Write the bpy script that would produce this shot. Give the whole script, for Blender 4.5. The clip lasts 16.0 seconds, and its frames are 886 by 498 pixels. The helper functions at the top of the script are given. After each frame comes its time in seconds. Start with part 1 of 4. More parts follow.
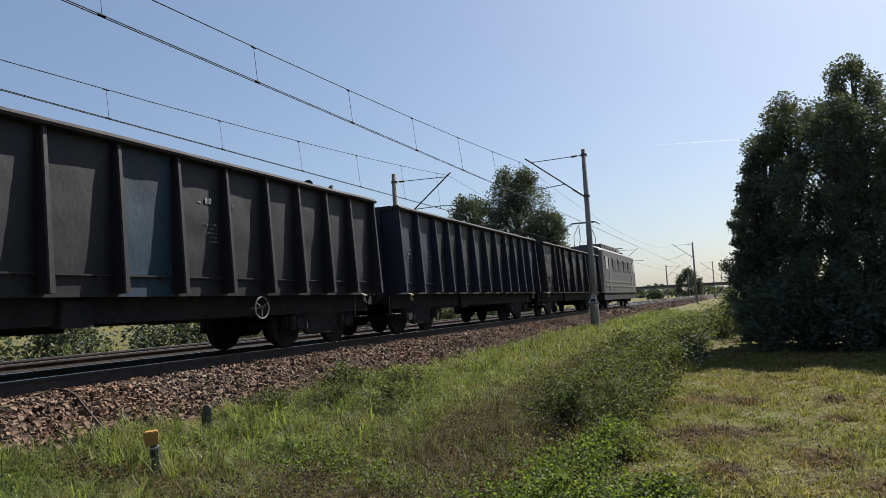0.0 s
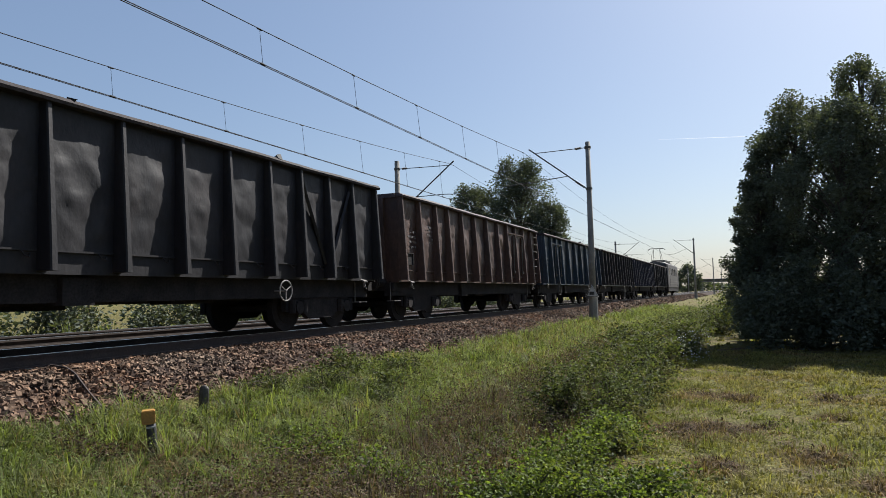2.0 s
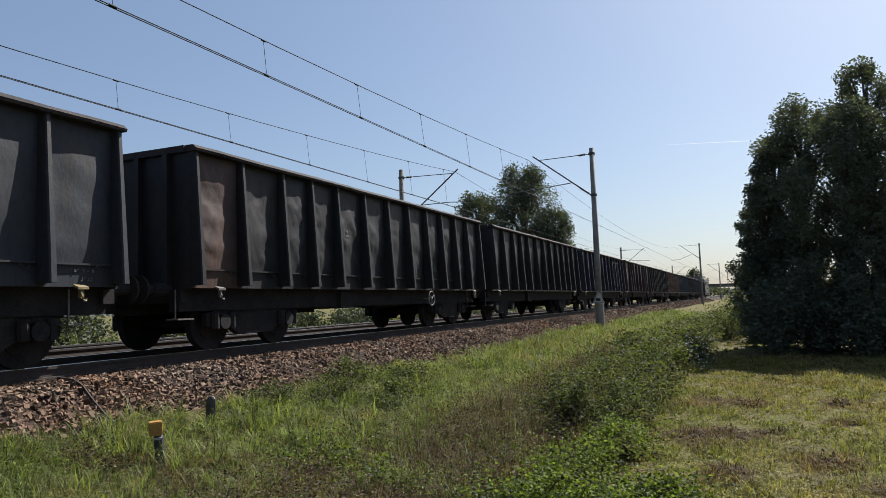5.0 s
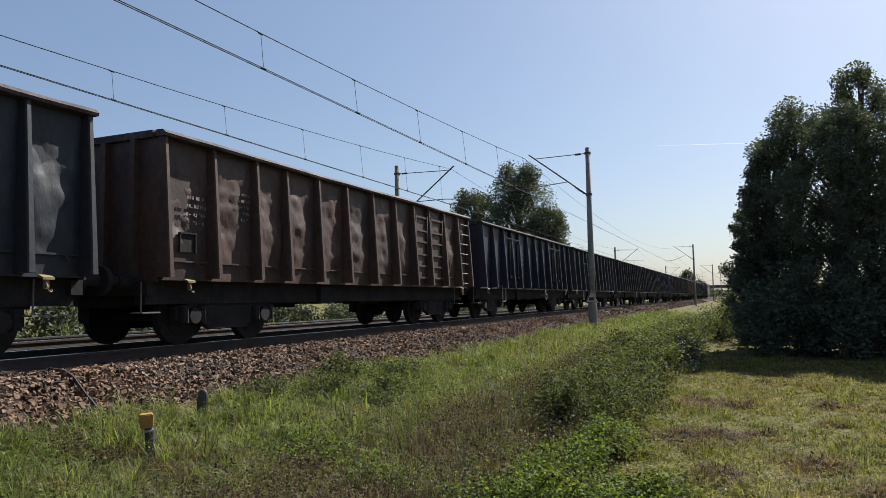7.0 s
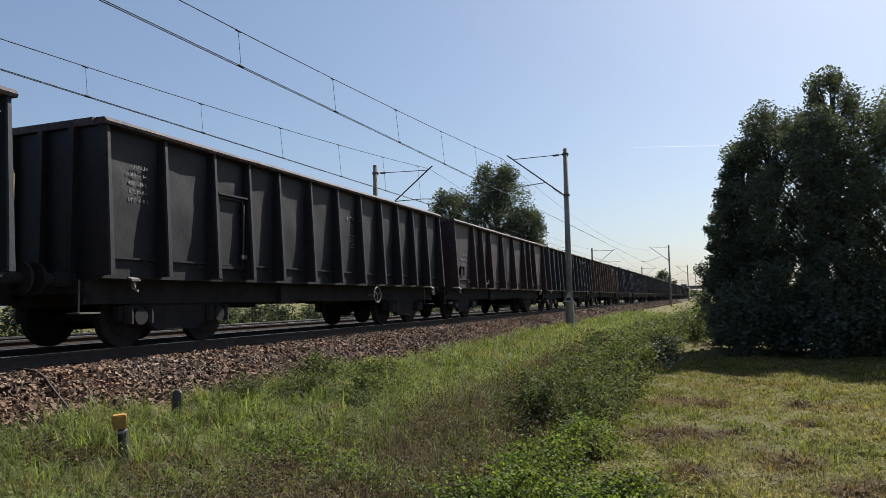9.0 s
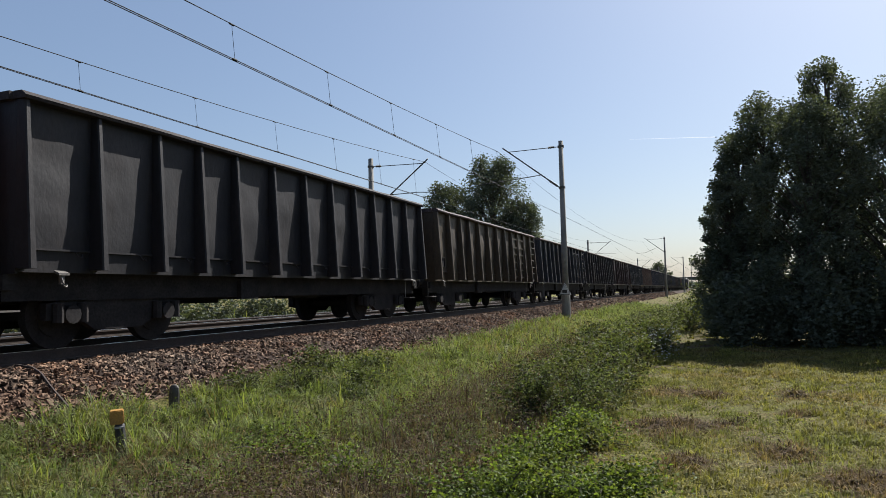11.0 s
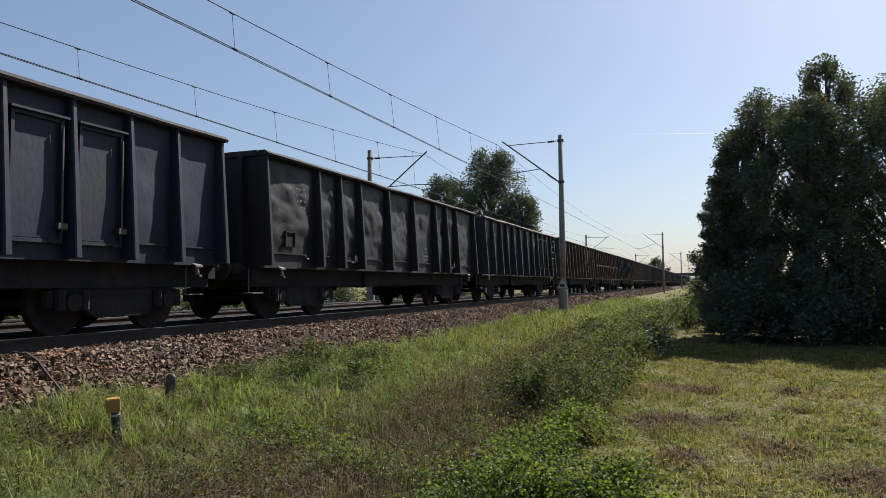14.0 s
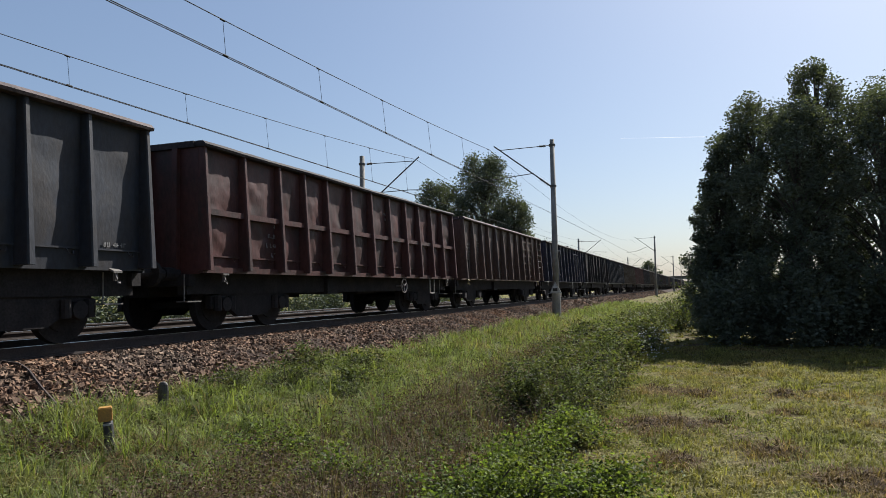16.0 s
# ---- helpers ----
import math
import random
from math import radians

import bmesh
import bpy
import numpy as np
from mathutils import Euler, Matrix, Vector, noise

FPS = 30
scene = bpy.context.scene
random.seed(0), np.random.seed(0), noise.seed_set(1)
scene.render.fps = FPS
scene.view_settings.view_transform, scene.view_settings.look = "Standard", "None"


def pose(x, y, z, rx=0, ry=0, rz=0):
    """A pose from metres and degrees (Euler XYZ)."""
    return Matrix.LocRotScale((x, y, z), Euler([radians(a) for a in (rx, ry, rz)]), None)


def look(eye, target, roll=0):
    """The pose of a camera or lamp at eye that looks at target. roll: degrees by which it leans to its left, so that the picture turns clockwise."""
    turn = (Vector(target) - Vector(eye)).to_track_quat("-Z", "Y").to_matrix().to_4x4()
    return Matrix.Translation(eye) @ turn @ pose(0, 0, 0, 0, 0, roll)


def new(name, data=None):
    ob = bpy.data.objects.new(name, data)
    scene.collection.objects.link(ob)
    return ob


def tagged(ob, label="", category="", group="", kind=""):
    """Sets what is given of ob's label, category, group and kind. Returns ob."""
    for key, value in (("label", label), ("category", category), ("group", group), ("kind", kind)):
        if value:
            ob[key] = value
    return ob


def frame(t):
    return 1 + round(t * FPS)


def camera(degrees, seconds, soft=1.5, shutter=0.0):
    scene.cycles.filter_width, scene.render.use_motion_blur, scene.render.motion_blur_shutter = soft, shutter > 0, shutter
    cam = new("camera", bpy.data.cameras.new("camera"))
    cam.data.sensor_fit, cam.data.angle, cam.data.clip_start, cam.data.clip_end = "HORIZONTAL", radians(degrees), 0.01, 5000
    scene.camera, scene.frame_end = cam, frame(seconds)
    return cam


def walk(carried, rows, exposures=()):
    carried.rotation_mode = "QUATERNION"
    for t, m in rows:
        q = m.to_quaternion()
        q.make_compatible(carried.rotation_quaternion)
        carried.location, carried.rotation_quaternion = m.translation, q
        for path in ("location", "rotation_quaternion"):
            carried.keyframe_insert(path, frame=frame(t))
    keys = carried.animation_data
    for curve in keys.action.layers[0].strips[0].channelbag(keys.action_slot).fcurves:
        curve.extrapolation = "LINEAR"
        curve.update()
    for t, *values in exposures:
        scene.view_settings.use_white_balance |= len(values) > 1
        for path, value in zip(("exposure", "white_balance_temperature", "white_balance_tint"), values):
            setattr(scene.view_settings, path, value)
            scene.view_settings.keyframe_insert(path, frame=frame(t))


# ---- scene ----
EYE = 0.64
PATH = [
    (0.0, pose(0, 0, EYE, 94.72, 3.03, 23.01)),
    (0.5, pose(0, 0, EYE, 95.05, 2.21, 22.51)),
    (1.0, pose(0, 0, EYE, 94.87, 1.91, 22.17)),
    (1.5, pose(0, 0, EYE, 94.42, 1.41, 22.67)),
    (2.0, pose(0, 0, EYE, 93.78, 1.34, 22.94)),
    (2.5, pose(0, 0, EYE, 93.49, 1.39, 22.80)),
    (3.0, pose(0, 0, EYE, 93.62, 2.03, 23.05)),
    (5.5, pose(0, 0, EYE, 94.62, 1.83, 23.52)),
    (6.0, pose(0, 0, EYE, 94.64, 1.46, 23.81)),
    (6.5, pose(0, 0, EYE, 94.41, 1.27, 23.64)),
    (7.0, pose(0, 0, EYE, 94.18, 1.04, 22.89)),
    (7.5, pose(0, 0, EYE, 94.25, 0.91, 22.24)),
    (8.0, pose(0, 0, EYE, 94.21, 0.72, 22.02)),
    (8.5, pose(0, 0, EYE, 94.30, 0.67, 21.46)),
    (9.0, pose(0, 0, EYE, 94.14, 0.93, 21.10)),
    (11.5, pose(0, 0, EYE, 93.56, 1.37, 20.78)),
    (12.0, pose(0, 0, EYE, 93.65, 1.35, 20.72)),
    (12.5, pose(0, 0, EYE, 93.56, 1.23, 20.87)),
    (13.0, pose(0, 0, EYE, 93.17, 1.02, 20.29)),
    (13.5, pose(0, 0, EYE, 93.07, 1.06, 20.39)),
    (14.0, pose(0, 0, EYE, 92.98, 0.59, 20.61)),
    (14.5, pose(0, 0, EYE, 92.73, 0.48, 19.76)),
    (15.0, pose(0, 0, EYE, 93.17, 1.24, 20.60)),
    (15.5, pose(0, 0, EYE, 93.40, 1.37, 20.91)),
    (16.0, pose(0, 0, EYE, 93.39, 1.09, 20.05)),
]
cam = camera(64.3, 16.0, soft=0.8)
walk(cam, PATH, exposures=[(0.0, 1.12, 6300, 9), (16.0, 1.12, 6300, 9)])

# ---- light: a high sun ahead of the train, slightly to the camera's side ----
SUN_EL, SUN_AZ = radians(45.5), radians(21)
world = bpy.data.worlds.new("sky")
scene.world = world
world.use_nodes = True
sky = world.node_tree.nodes.new("ShaderNodeTexSky")
sky.sky_type, sky.sun_disc = "NISHITA", False
sky.sun_elevation, sky.sun_rotation = SUN_EL, SUN_AZ
sky.air_density, sky.dust_density, sky.ozone_density = 1.0, 1.6, 2.3
haze = world.node_tree.nodes.new("ShaderNodeMix")
haze.data_type = "RGBA"
haze.inputs[0].default_value = 0.22
haze.inputs[7].default_value = (3.9, 5.0, 7.1, 1)
world.node_tree.links.new(sky.outputs[0], haze.inputs[6])
world.node_tree.links.new(haze.outputs[2], world.node_tree.nodes["Background"].inputs[0])
world.node_tree.nodes["Background"].inputs[1].default_value = 0.0505
sun = new("sun", bpy.data.lights.new("sun", "SUN"))
sun.data.energy, sun.data.angle, sun.data.color = 5.0, radians(0.5), (1.0, 0.95, 0.87)
sun.matrix_world = look((math.sin(SUN_AZ) * math.cos(SUN_EL) * 50, math.cos(SUN_AZ) * math.cos(SUN_EL) * 50, math.sin(SUN_EL) * 50), (0, 0, 0))

# ---- materials ----
def mat(name, c1, c2, rough=0.8, metal=0.0, scale=2.0, fine=30.0, bump=0.15, contrast=0.3, stretch=(1, 1, 1),
        per_object=False, per_island=0.0, through_light=0.0, third=None, third_scale=0.6, third_amount=0.5, spec=0.5, depth=0.02):
    """Two tones by a broad noise, a third by stains, brightness by a fine grain, which also gives the relief."""
    m = bpy.data.materials.new(name)
    m.use_nodes = True
    nt = m.node_tree
    n, link = nt.nodes, nt.links.new
    bsdf = n["Principled BSDF"]
    bsdf.inputs["Roughness"].default_value, bsdf.inputs["Metallic"].default_value = rough, metal
    bsdf.inputs["Specular IOR Level"].default_value = spec
    tc = n.new("ShaderNodeTexCoord")
    mp = n.new("ShaderNodeMapping")
    mp.inputs["Scale"].default_value = stretch
    vec = tc.outputs["Object"]
    if per_object:
        info = n.new("ShaderNodeObjectInfo")
        mul = n.new("ShaderNodeVectorMath")
        mul.operation = "SCALE"
        mul.inputs[0].default_value = (31, 17, 23)
        link(info.outputs["Random"], mul.inputs["Scale"])
        add = n.new("ShaderNodeVectorMath")
        link(vec, add.inputs[0]), link(mul.outputs[0], add.inputs[1])
        vec = add.outputs[0]
    link(vec, mp.inputs[0])
    vec = mp.outputs[0]

    def noise_tex(s, detail, rough_=0.6):
        t = n.new("ShaderNodeTexNoise")
        t.inputs["Scale"].default_value, t.inputs["Detail"].default_value, t.inputs["Roughness"].default_value = s, detail, rough_
        link(vec, t.inputs["Vector"])
        return t.outputs["Fac"]

    def ramp(src, a, b):
        r = n.new("ShaderNodeMapRange")
        r.inputs["From Min"].default_value, r.inputs["From Max"].default_value = a, b
        link(src, r.inputs["Value"])
        return r.outputs[0]

    def mix(fac, a, b, how="MIX"):
        x = n.new("ShaderNodeMix")
        x.data_type, x.blend_type = "RGBA", how
        for sock, val in ((x.inputs[0], fac), (x.inputs[6], a), (x.inputs[7], b)):
            if hasattr(val, "is_output"):
                link(val, sock)
            else:
                sock.default_value = (*val, 1) if isinstance(val, tuple) else val
        return x.outputs[2]

    col = mix(ramp(noise_tex(scale, 5), 0.35, 0.65), c1, c2)
    if third:
        col = mix(ramp(noise_tex(third_scale, 6, 0.7), 0.62 - 0.3 * third_amount, 0.78 - 0.3 * third_amount), col, third)
    grain = noise_tex(fine, 4)
    lo, hi = 1 - contrast, 1 + contrast
    g = n.new("ShaderNodeMapRange")
    g.inputs["From Min"].default_value, g.inputs["From Max"].default_value = 0.3, 0.7
    g.inputs["To Min"].default_value, g.inputs["To Max"].default_value = lo, hi
    link(grain, g.inputs["Value"])
    cm = n.new("ShaderNodeVectorMath")
    cm.operation = "SCALE"
    link(col, cm.inputs[0]), link(g.outputs[0], cm.inputs["Scale"])
    col = cm.outputs[0]
    if per_island:
        geo = n.new("ShaderNodeNewGeometry")
        g2 = n.new("ShaderNodeMapRange")
        g2.inputs["To Min"].default_value, g2.inputs["To Max"].default_value = 1 - per_island, 1 + per_island
        link(geo.outputs["Random Per Island"], g2.inputs["Value"])
        cm2 = n.new("ShaderNodeVectorMath")
        cm2.operation = "SCALE"
        link(col, cm2.inputs[0]), link(g2.outputs[0], cm2.inputs["Scale"])
        col = cm2.outputs[0]
    link(col, bsdf.inputs["Base Color"])
    if bump:
        b = n.new("ShaderNodeBump")
        b.inputs["Strength"].default_value, b.inputs["Distance"].default_value = bump, depth
        link(grain, b.inputs["Height"]), link(b.outputs[0], bsdf.inputs["Normal"])
    if through_light:
        tr = n.new("ShaderNodeBsdfTranslucent")
        warm = n.new("ShaderNodeVectorMath")
        warm.operation = "MULTIPLY"
        warm.inputs[1].default_value = (1.15, 1.2, 0.45)
        link(col, warm.inputs[0]), link(warm.outputs[0], tr.inputs[0])
        ms = n.new("ShaderNodeMixShader")
        ms.inputs[0].default_value = through_light
        link(bsdf.outputs[0], ms.inputs[1]), link(tr.outputs[0], ms.inputs[2])
        link(ms.outputs[0], n["Material Output"].inputs[0])
    return m


M = {}
M["ground"] = mat("soil_and_grass", (0.082, 0.086, 0.024), (0.110, 0.090, 0.034), 0.95, scale=1.1, fine=20, bump=1.0, contrast=0.65, third=(0.076, 0.052, 0.032), third_scale=0.9, third_amount=0.42, spec=0.1, depth=0.07)
# Darker than the stones: the shade in the gaps between them is painted in.
M["bed"] = mat("shaded_ballast_bed", (0.026, 0.017, 0.014), (0.042, 0.028, 0.023), 0.95, scale=1.2, fine=22, bump=1.0, contrast=0.7, spec=0.1, depth=0.04)
M["stone"] = mat("ballast_stone", (0.098, 0.055, 0.034), (0.124, 0.090, 0.067), 0.9, scale=0.9, fine=30, bump=0.35, contrast=0.35, per_island=0.85, spec=0.2, third=(0.142, 0.072, 0.038), third_scale=0.5, third_amount=0.3)
M["grass"] = mat("tall_grass", (0.086, 0.112, 0.035), (0.140, 0.160, 0.055), 0.6, scale=0.9, fine=5, bump=0, contrast=0.35, per_island=0.8, through_light=0.46, third=(0.172, 0.146, 0.080), third_scale=0.7, third_amount=0.36, spec=0.25)
M["lawn"] = mat("mown_grass", (0.128, 0.136, 0.042), (0.188, 0.162, 0.064), 0.75, scale=0.6, fine=4, bump=0, contrast=0.3, per_island=0.6, through_light=0.42, third=(0.180, 0.126, 0.072), third_scale=0.5, third_amount=0.36, spec=0.15)
M["weed"] = mat("dry_weed", (0.105, 0.072, 0.046), (0.175, 0.128, 0.080), 0.8, scale=1.5, fine=6, bump=0, contrast=0.3, per_island=0.75, through_light=0.4, spec=0.1)
M["withered"] = mat("withered_stalk", (0.060, 0.042, 0.034), (0.110, 0.082, 0.062), 0.85, scale=1.5, fine=6, bump=0, contrast=0.3, per_island=0.75, through_light=0.3, spec=0.1)
M["bramble"] = mat("bramble_leaf", (0.058, 0.086, 0.022), (0.122, 0.150, 0.038), 0.6, scale=2.2, fine=8, bump=0, contrast=0.4, per_island=0.85, through_light=0.44, third=(0.080, 0.068, 0.036), third_scale=1.1, third_amount=0.3, spec=0.2)
M["hedge"] = mat("hedge_leaf", (0.050, 0.064, 0.026), (0.094, 0.108, 0.042), 0.65, scale=2.6, fine=8, bump=0, contrast=0.45, per_island=0.85, through_light=0.38, third=(0.078, 0.062, 0.038), third_scale=1.3, third_amount=0.38, spec=0.2)
M["leaf"] = mat("tree_leaf", (0.080, 0.096, 0.076), (0.110, 0.120, 0.092), 0.8, scale=0.5, fine=5, bump=0, contrast=0.2, per_island=0.25, through_light=0.22, spec=0.12)
M["bark"] = mat("bark", (0.045, 0.038, 0.030), (0.075, 0.062, 0.05), 0.9, scale=3, fine=25, bump=0.6, stretch=(1, 1, 0.3))
M["concrete"] = mat("weathered_concrete", (0.17, 0.165, 0.155), (0.23, 0.215, 0.20), 0.9, scale=1.5, fine=35, bump=0.2, contrast=0.2, third=(0.12, 0.115, 0.105), third_scale=0.8)
M["steel"] = mat("dark_steel", (0.06, 0.058, 0.055), (0.10, 0.09, 0.08), 0.6, 0.6, scale=4, fine=40)
M["wire"] = mat("weathered_wire", (0.016, 0.016, 0.018), (0.028, 0.027, 0.027), 0.8, 0.0, scale=4, fine=10, bump=0, spec=0.1)
M["rail"] = mat("worn_rail_head", (0.62, 0.62, 0.62), (0.70, 0.70, 0.70), 0.30, 1.0, scale=3, fine=60, bump=0.03, contrast=0.08)
M["rail_side"] = mat("rusty_rail_side", (0.035, 0.028, 0.026), (0.055, 0.040, 0.034), 0.9, 0.1, scale=5, fine=50)
M["under"] = mat("grimy_underframe", (0.018, 0.017, 0.0185), (0.030, 0.027, 0.027), 0.9, 0.0, scale=3, fine=30, per_object=True, spec=0.1)
M["white"] = mat("faded_white_paint", (0.55, 0.56, 0.58), (0.42, 0.42, 0.43), 0.7, scale=6, fine=60, bump=0)
M["faded"] = mat("faded_lettering", (0.24, 0.235, 0.235), (0.10, 0.095, 0.095), 0.75, scale=7, fine=40, bump=0, contrast=0.4)
M["brake_ring"] = mat("chipped_white_paint", (0.17, 0.16, 0.16), (0.10, 0.09, 0.088), 0.7, scale=9, fine=60, bump=0, contrast=0.3)
M["lug"] = mat("worn_lug_steel", (0.085, 0.08, 0.078), (0.14, 0.125, 0.115), 0.6, 0.2, scale=7, fine=50, bump=0.1)
M["yellow"] = mat("yellow_paint", (0.34, 0.175, 0.025), (0.25, 0.13, 0.03), 0.65, scale=8, fine=60, bump=0.05)
M["lug_yellow"] = mat("chipped_yellow_paint", (0.20, 0.145, 0.05), (0.12, 0.095, 0.055), 0.7, scale=9, fine=60, bump=0.05)
M["rail_yellow"] = mat("dull_yellow_paint", (0.30, 0.21, 0.05), (0.20, 0.15, 0.06), 0.7, scale=8, fine=60, bump=0.05)
M["black"] = mat("black_paint", (0.02, 0.02, 0.022), (0.035, 0.033, 0.032), 0.6, scale=8, fine=50)
M["rim"] = mat("worn_rim_steel", (0.046, 0.034, 0.036), (0.092, 0.070, 0.070), 0.75, 0.0, scale=1.6, fine=20, per_object=True, contrast=0.5, third=(0.028, 0.022, 0.024), third_scale=1.2, third_amount=0.45, spec=0.2)
M["rim_dark"] = mat("grimy_rim_steel", (0.022, 0.019, 0.021), (0.042, 0.035, 0.036), 0.8, 0.0, scale=1.6, fine=20, per_object=True, contrast=0.4, spec=0.15)
M["coal"] = mat("coal_dust", (0.015, 0.015, 0.016), (0.03, 0.03, 0.03), 0.8, scale=6, fine=40, bump=0.5)


def paint(name, c, dirt=(0.10, 0.075, 0.06), amount=0.45):
    d = tuple(v * 0.6 + w * 0.4 for v, w in zip(c, dirt))
    return mat(name, c, d, 0.55, 0.0, scale=1.3, fine=17, bump=0.22, contrast=0.28, stretch=(1, 1, 0.5), per_object=True, third=dirt, third_scale=1.4, third_amount=amount, spec=0.3)


PAINT = {
    "black": paint("black_wagon_paint", (0.0090, 0.0086, 0.0115), (0.0195, 0.0158, 0.0170)),
    "blue": paint("blue_wagon_paint", (0.0130, 0.0286, 0.0487), (0.0235, 0.0244, 0.0286)),
    "navy": paint("navy_wagon_paint", (0.0118, 0.0138, 0.0300), (0.0180, 0.0168, 0.0235), 0.38),
    "brown": paint("brown_wagon_paint", (0.0689, 0.0386, 0.0302), (0.0353, 0.0235, 0.0210)),
    "mauve": paint("mauve_brown_wagon_paint", (0.0300, 0.0180, 0.0190), (0.0215, 0.0140, 0.0155)),
    "olive": paint("olive_brown_wagon_paint", (0.0470, 0.0328, 0.0202), (0.0286, 0.0210, 0.0168)),
    "red": paint("red_brown_wagon_paint", (0.0588, 0.0202, 0.0181), (0.0277, 0.0168, 0.0155)),
    "slate": paint("slate_wagon_paint", (0.0185, 0.0218, 0.0310), (0.0240, 0.0205, 0.0210)),
}

# ---- mesh helpers ----
def box(bm, x0, x1, y0, y1, z0, z1):
    v = [bm.verts.new((x, y, z)) for z in (z0, z1) for y in (y0, y1) for x in (x0, x1)]
    for f in ((0, 2, 3, 1), (4, 5, 7, 6), (0, 1, 5, 4), (2, 6, 7, 3), (0, 4, 6, 2), (1, 3, 7, 5)):
        bm.faces.new([v[i] for i in f])
    return v


def tube(bm, pts, radii, seg=6, caps=True):
    """A round bar through pts; radii: one number or one a point."""
    pts = [Vector(p) for p in pts]
    if not isinstance(radii, (list, tuple)):
        radii = [radii] * len(pts)
    rings = []
    for i, (p, r) in enumerate(zip(pts, radii)):
        d = (pts[min(i + 1, len(pts) - 1)] - pts[max(i - 1, 0)]).normalized()
        a = d.cross(Vector((0, 0, 1)) if abs(d.z) < 0.9 else Vector((1, 0, 0))).normalized()
        b = d.cross(a)
        rings.append([bm.verts.new(p + r * (math.cos(2 * math.pi * k / seg) * a + math.sin(2 * math.pi * k / seg) * b)) for k in range(seg)])
    for r0, r1 in zip(rings, rings[1:]):
        for k in range(seg):
            bm.faces.new((r0[k], r0[(k + 1) % seg], r1[(k + 1) % seg], r1[k]))
    if caps:
        bm.faces.new(rings[0][::-1]), bm.faces.new(rings[-1])


def mesh_of(name, bm, material, smooth=False):
    bmesh.ops.recalc_face_normals(bm, faces=bm.faces)
    me = bpy.data.meshes.new(name)
    bm.to_mesh(me)
    bm.free()
    me.materials.append(material)
    if smooth:
        me.polygons.foreach_set("use_smooth", [True] * len(me.polygons))
    return me


def part(name, bm, material, parent, label="", at=None, smooth=False):
    """One mesh object under a thing; bm: a bmesh or a ready mesh."""
    me = bm if isinstance(bm, bpy.types.Mesh) else mesh_of(name, bm, material, smooth)
    ob = new(name, me)
    ob.parent = parent
    if at is not None:
        ob.matrix_basis = at
    if label:
        ob["label"] = label
    return ob


def mesh_np(name, verts, faces, material):
    """A mesh from arrays: verts n x 3, faces m x k."""
    verts, faces = np.asarray(verts, np.float32), np.asarray(faces, np.int32)
    me = bpy.data.meshes.new(name)
    me.vertices.add(len(verts))
    me.vertices.foreach_set("co", verts.ravel())
    k = faces.shape[1]
    me.loops.add(faces.size)
    me.loops.foreach_set("vertex_index", faces.ravel())
    me.polygons.add(len(faces))
    me.polygons.foreach_set("loop_start", np.arange(0, faces.size, k, dtype=np.int32))
    me.polygons.foreach_set("use_smooth", [False] * len(faces))
    me.update(calc_edges=True)
    me.materials.append(material)
    return me


# ---- ground ----
X_NEAR, X_FAR = -9.27, -13.45


def ground_z(x, y):
    """The lie of the land across the line: field, far ditch, formation, near slope, verge and lawn."""
    xs = [-400, -30, -20, -17.2, -16.2, -7.4, -6.6, -6.2, -4.8, -3.0, -1.6, -0.6, 400]
    zs = [-0.9, -0.9, -0.8, -0.62, -0.6, -0.62, -0.59, -0.62, -0.75, -0.90, -1.0, -0.95, -0.95]
    z = np.interp(x, xs, zs)
    return z + 0.03 * np.sin(x * 1.7 + y * 0.9) * np.sin(y * 0.63 - x * 0.4)


def build_ground():
    xs = np.concatenate([np.linspace(-2500, -40, 8), np.linspace(-36, 16, 131), np.linspace(20, 2500, 8)])
    ys = np.concatenate([np.linspace(-2500, -24, 6), np.linspace(-20, 70, 181), np.linspace(76, 250, 30), np.linspace(300, 2500, 8)])
    gx, gy = np.meshgrid(xs, ys)
    v = np.stack([gx, gy, ground_z(gx, gy)], -1).reshape(-1, 3)
    w = len(xs)
    i = (np.arange(len(ys) - 1)[:, None] * w + np.arange(w - 1)).ravel()
    ob = new("ground", mesh_np("ground", v, np.stack([i, i + 1, i + w + 1, i + w], 1), M["ground"]))
    ob.data.polygons.foreach_set("use_smooth", [True] * len(ob.data.polygons))
    tagged(ob, "grassy field and verge beside the railway embankment", "ground", kind="structure")


def bed_z(x):
    return np.interp(x, [-17.3, -15.9, -15.4, -7.75, -7.4, -6.6, -6.15], [-0.85, -0.24, -0.19, -0.19, -0.24, -0.555, -0.78])


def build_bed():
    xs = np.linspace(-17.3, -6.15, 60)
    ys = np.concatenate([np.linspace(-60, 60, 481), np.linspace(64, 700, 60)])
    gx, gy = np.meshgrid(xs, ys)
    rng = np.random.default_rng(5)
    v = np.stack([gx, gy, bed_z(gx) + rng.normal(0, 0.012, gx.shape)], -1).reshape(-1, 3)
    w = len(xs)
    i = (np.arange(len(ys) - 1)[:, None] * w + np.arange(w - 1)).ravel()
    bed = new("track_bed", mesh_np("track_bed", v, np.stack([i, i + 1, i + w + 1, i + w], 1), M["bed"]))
    tagged(bed, "crushed stone ballast bed under two tracks, coloured dark like shaded gaps", "track bed", kind="structure")
    return bed


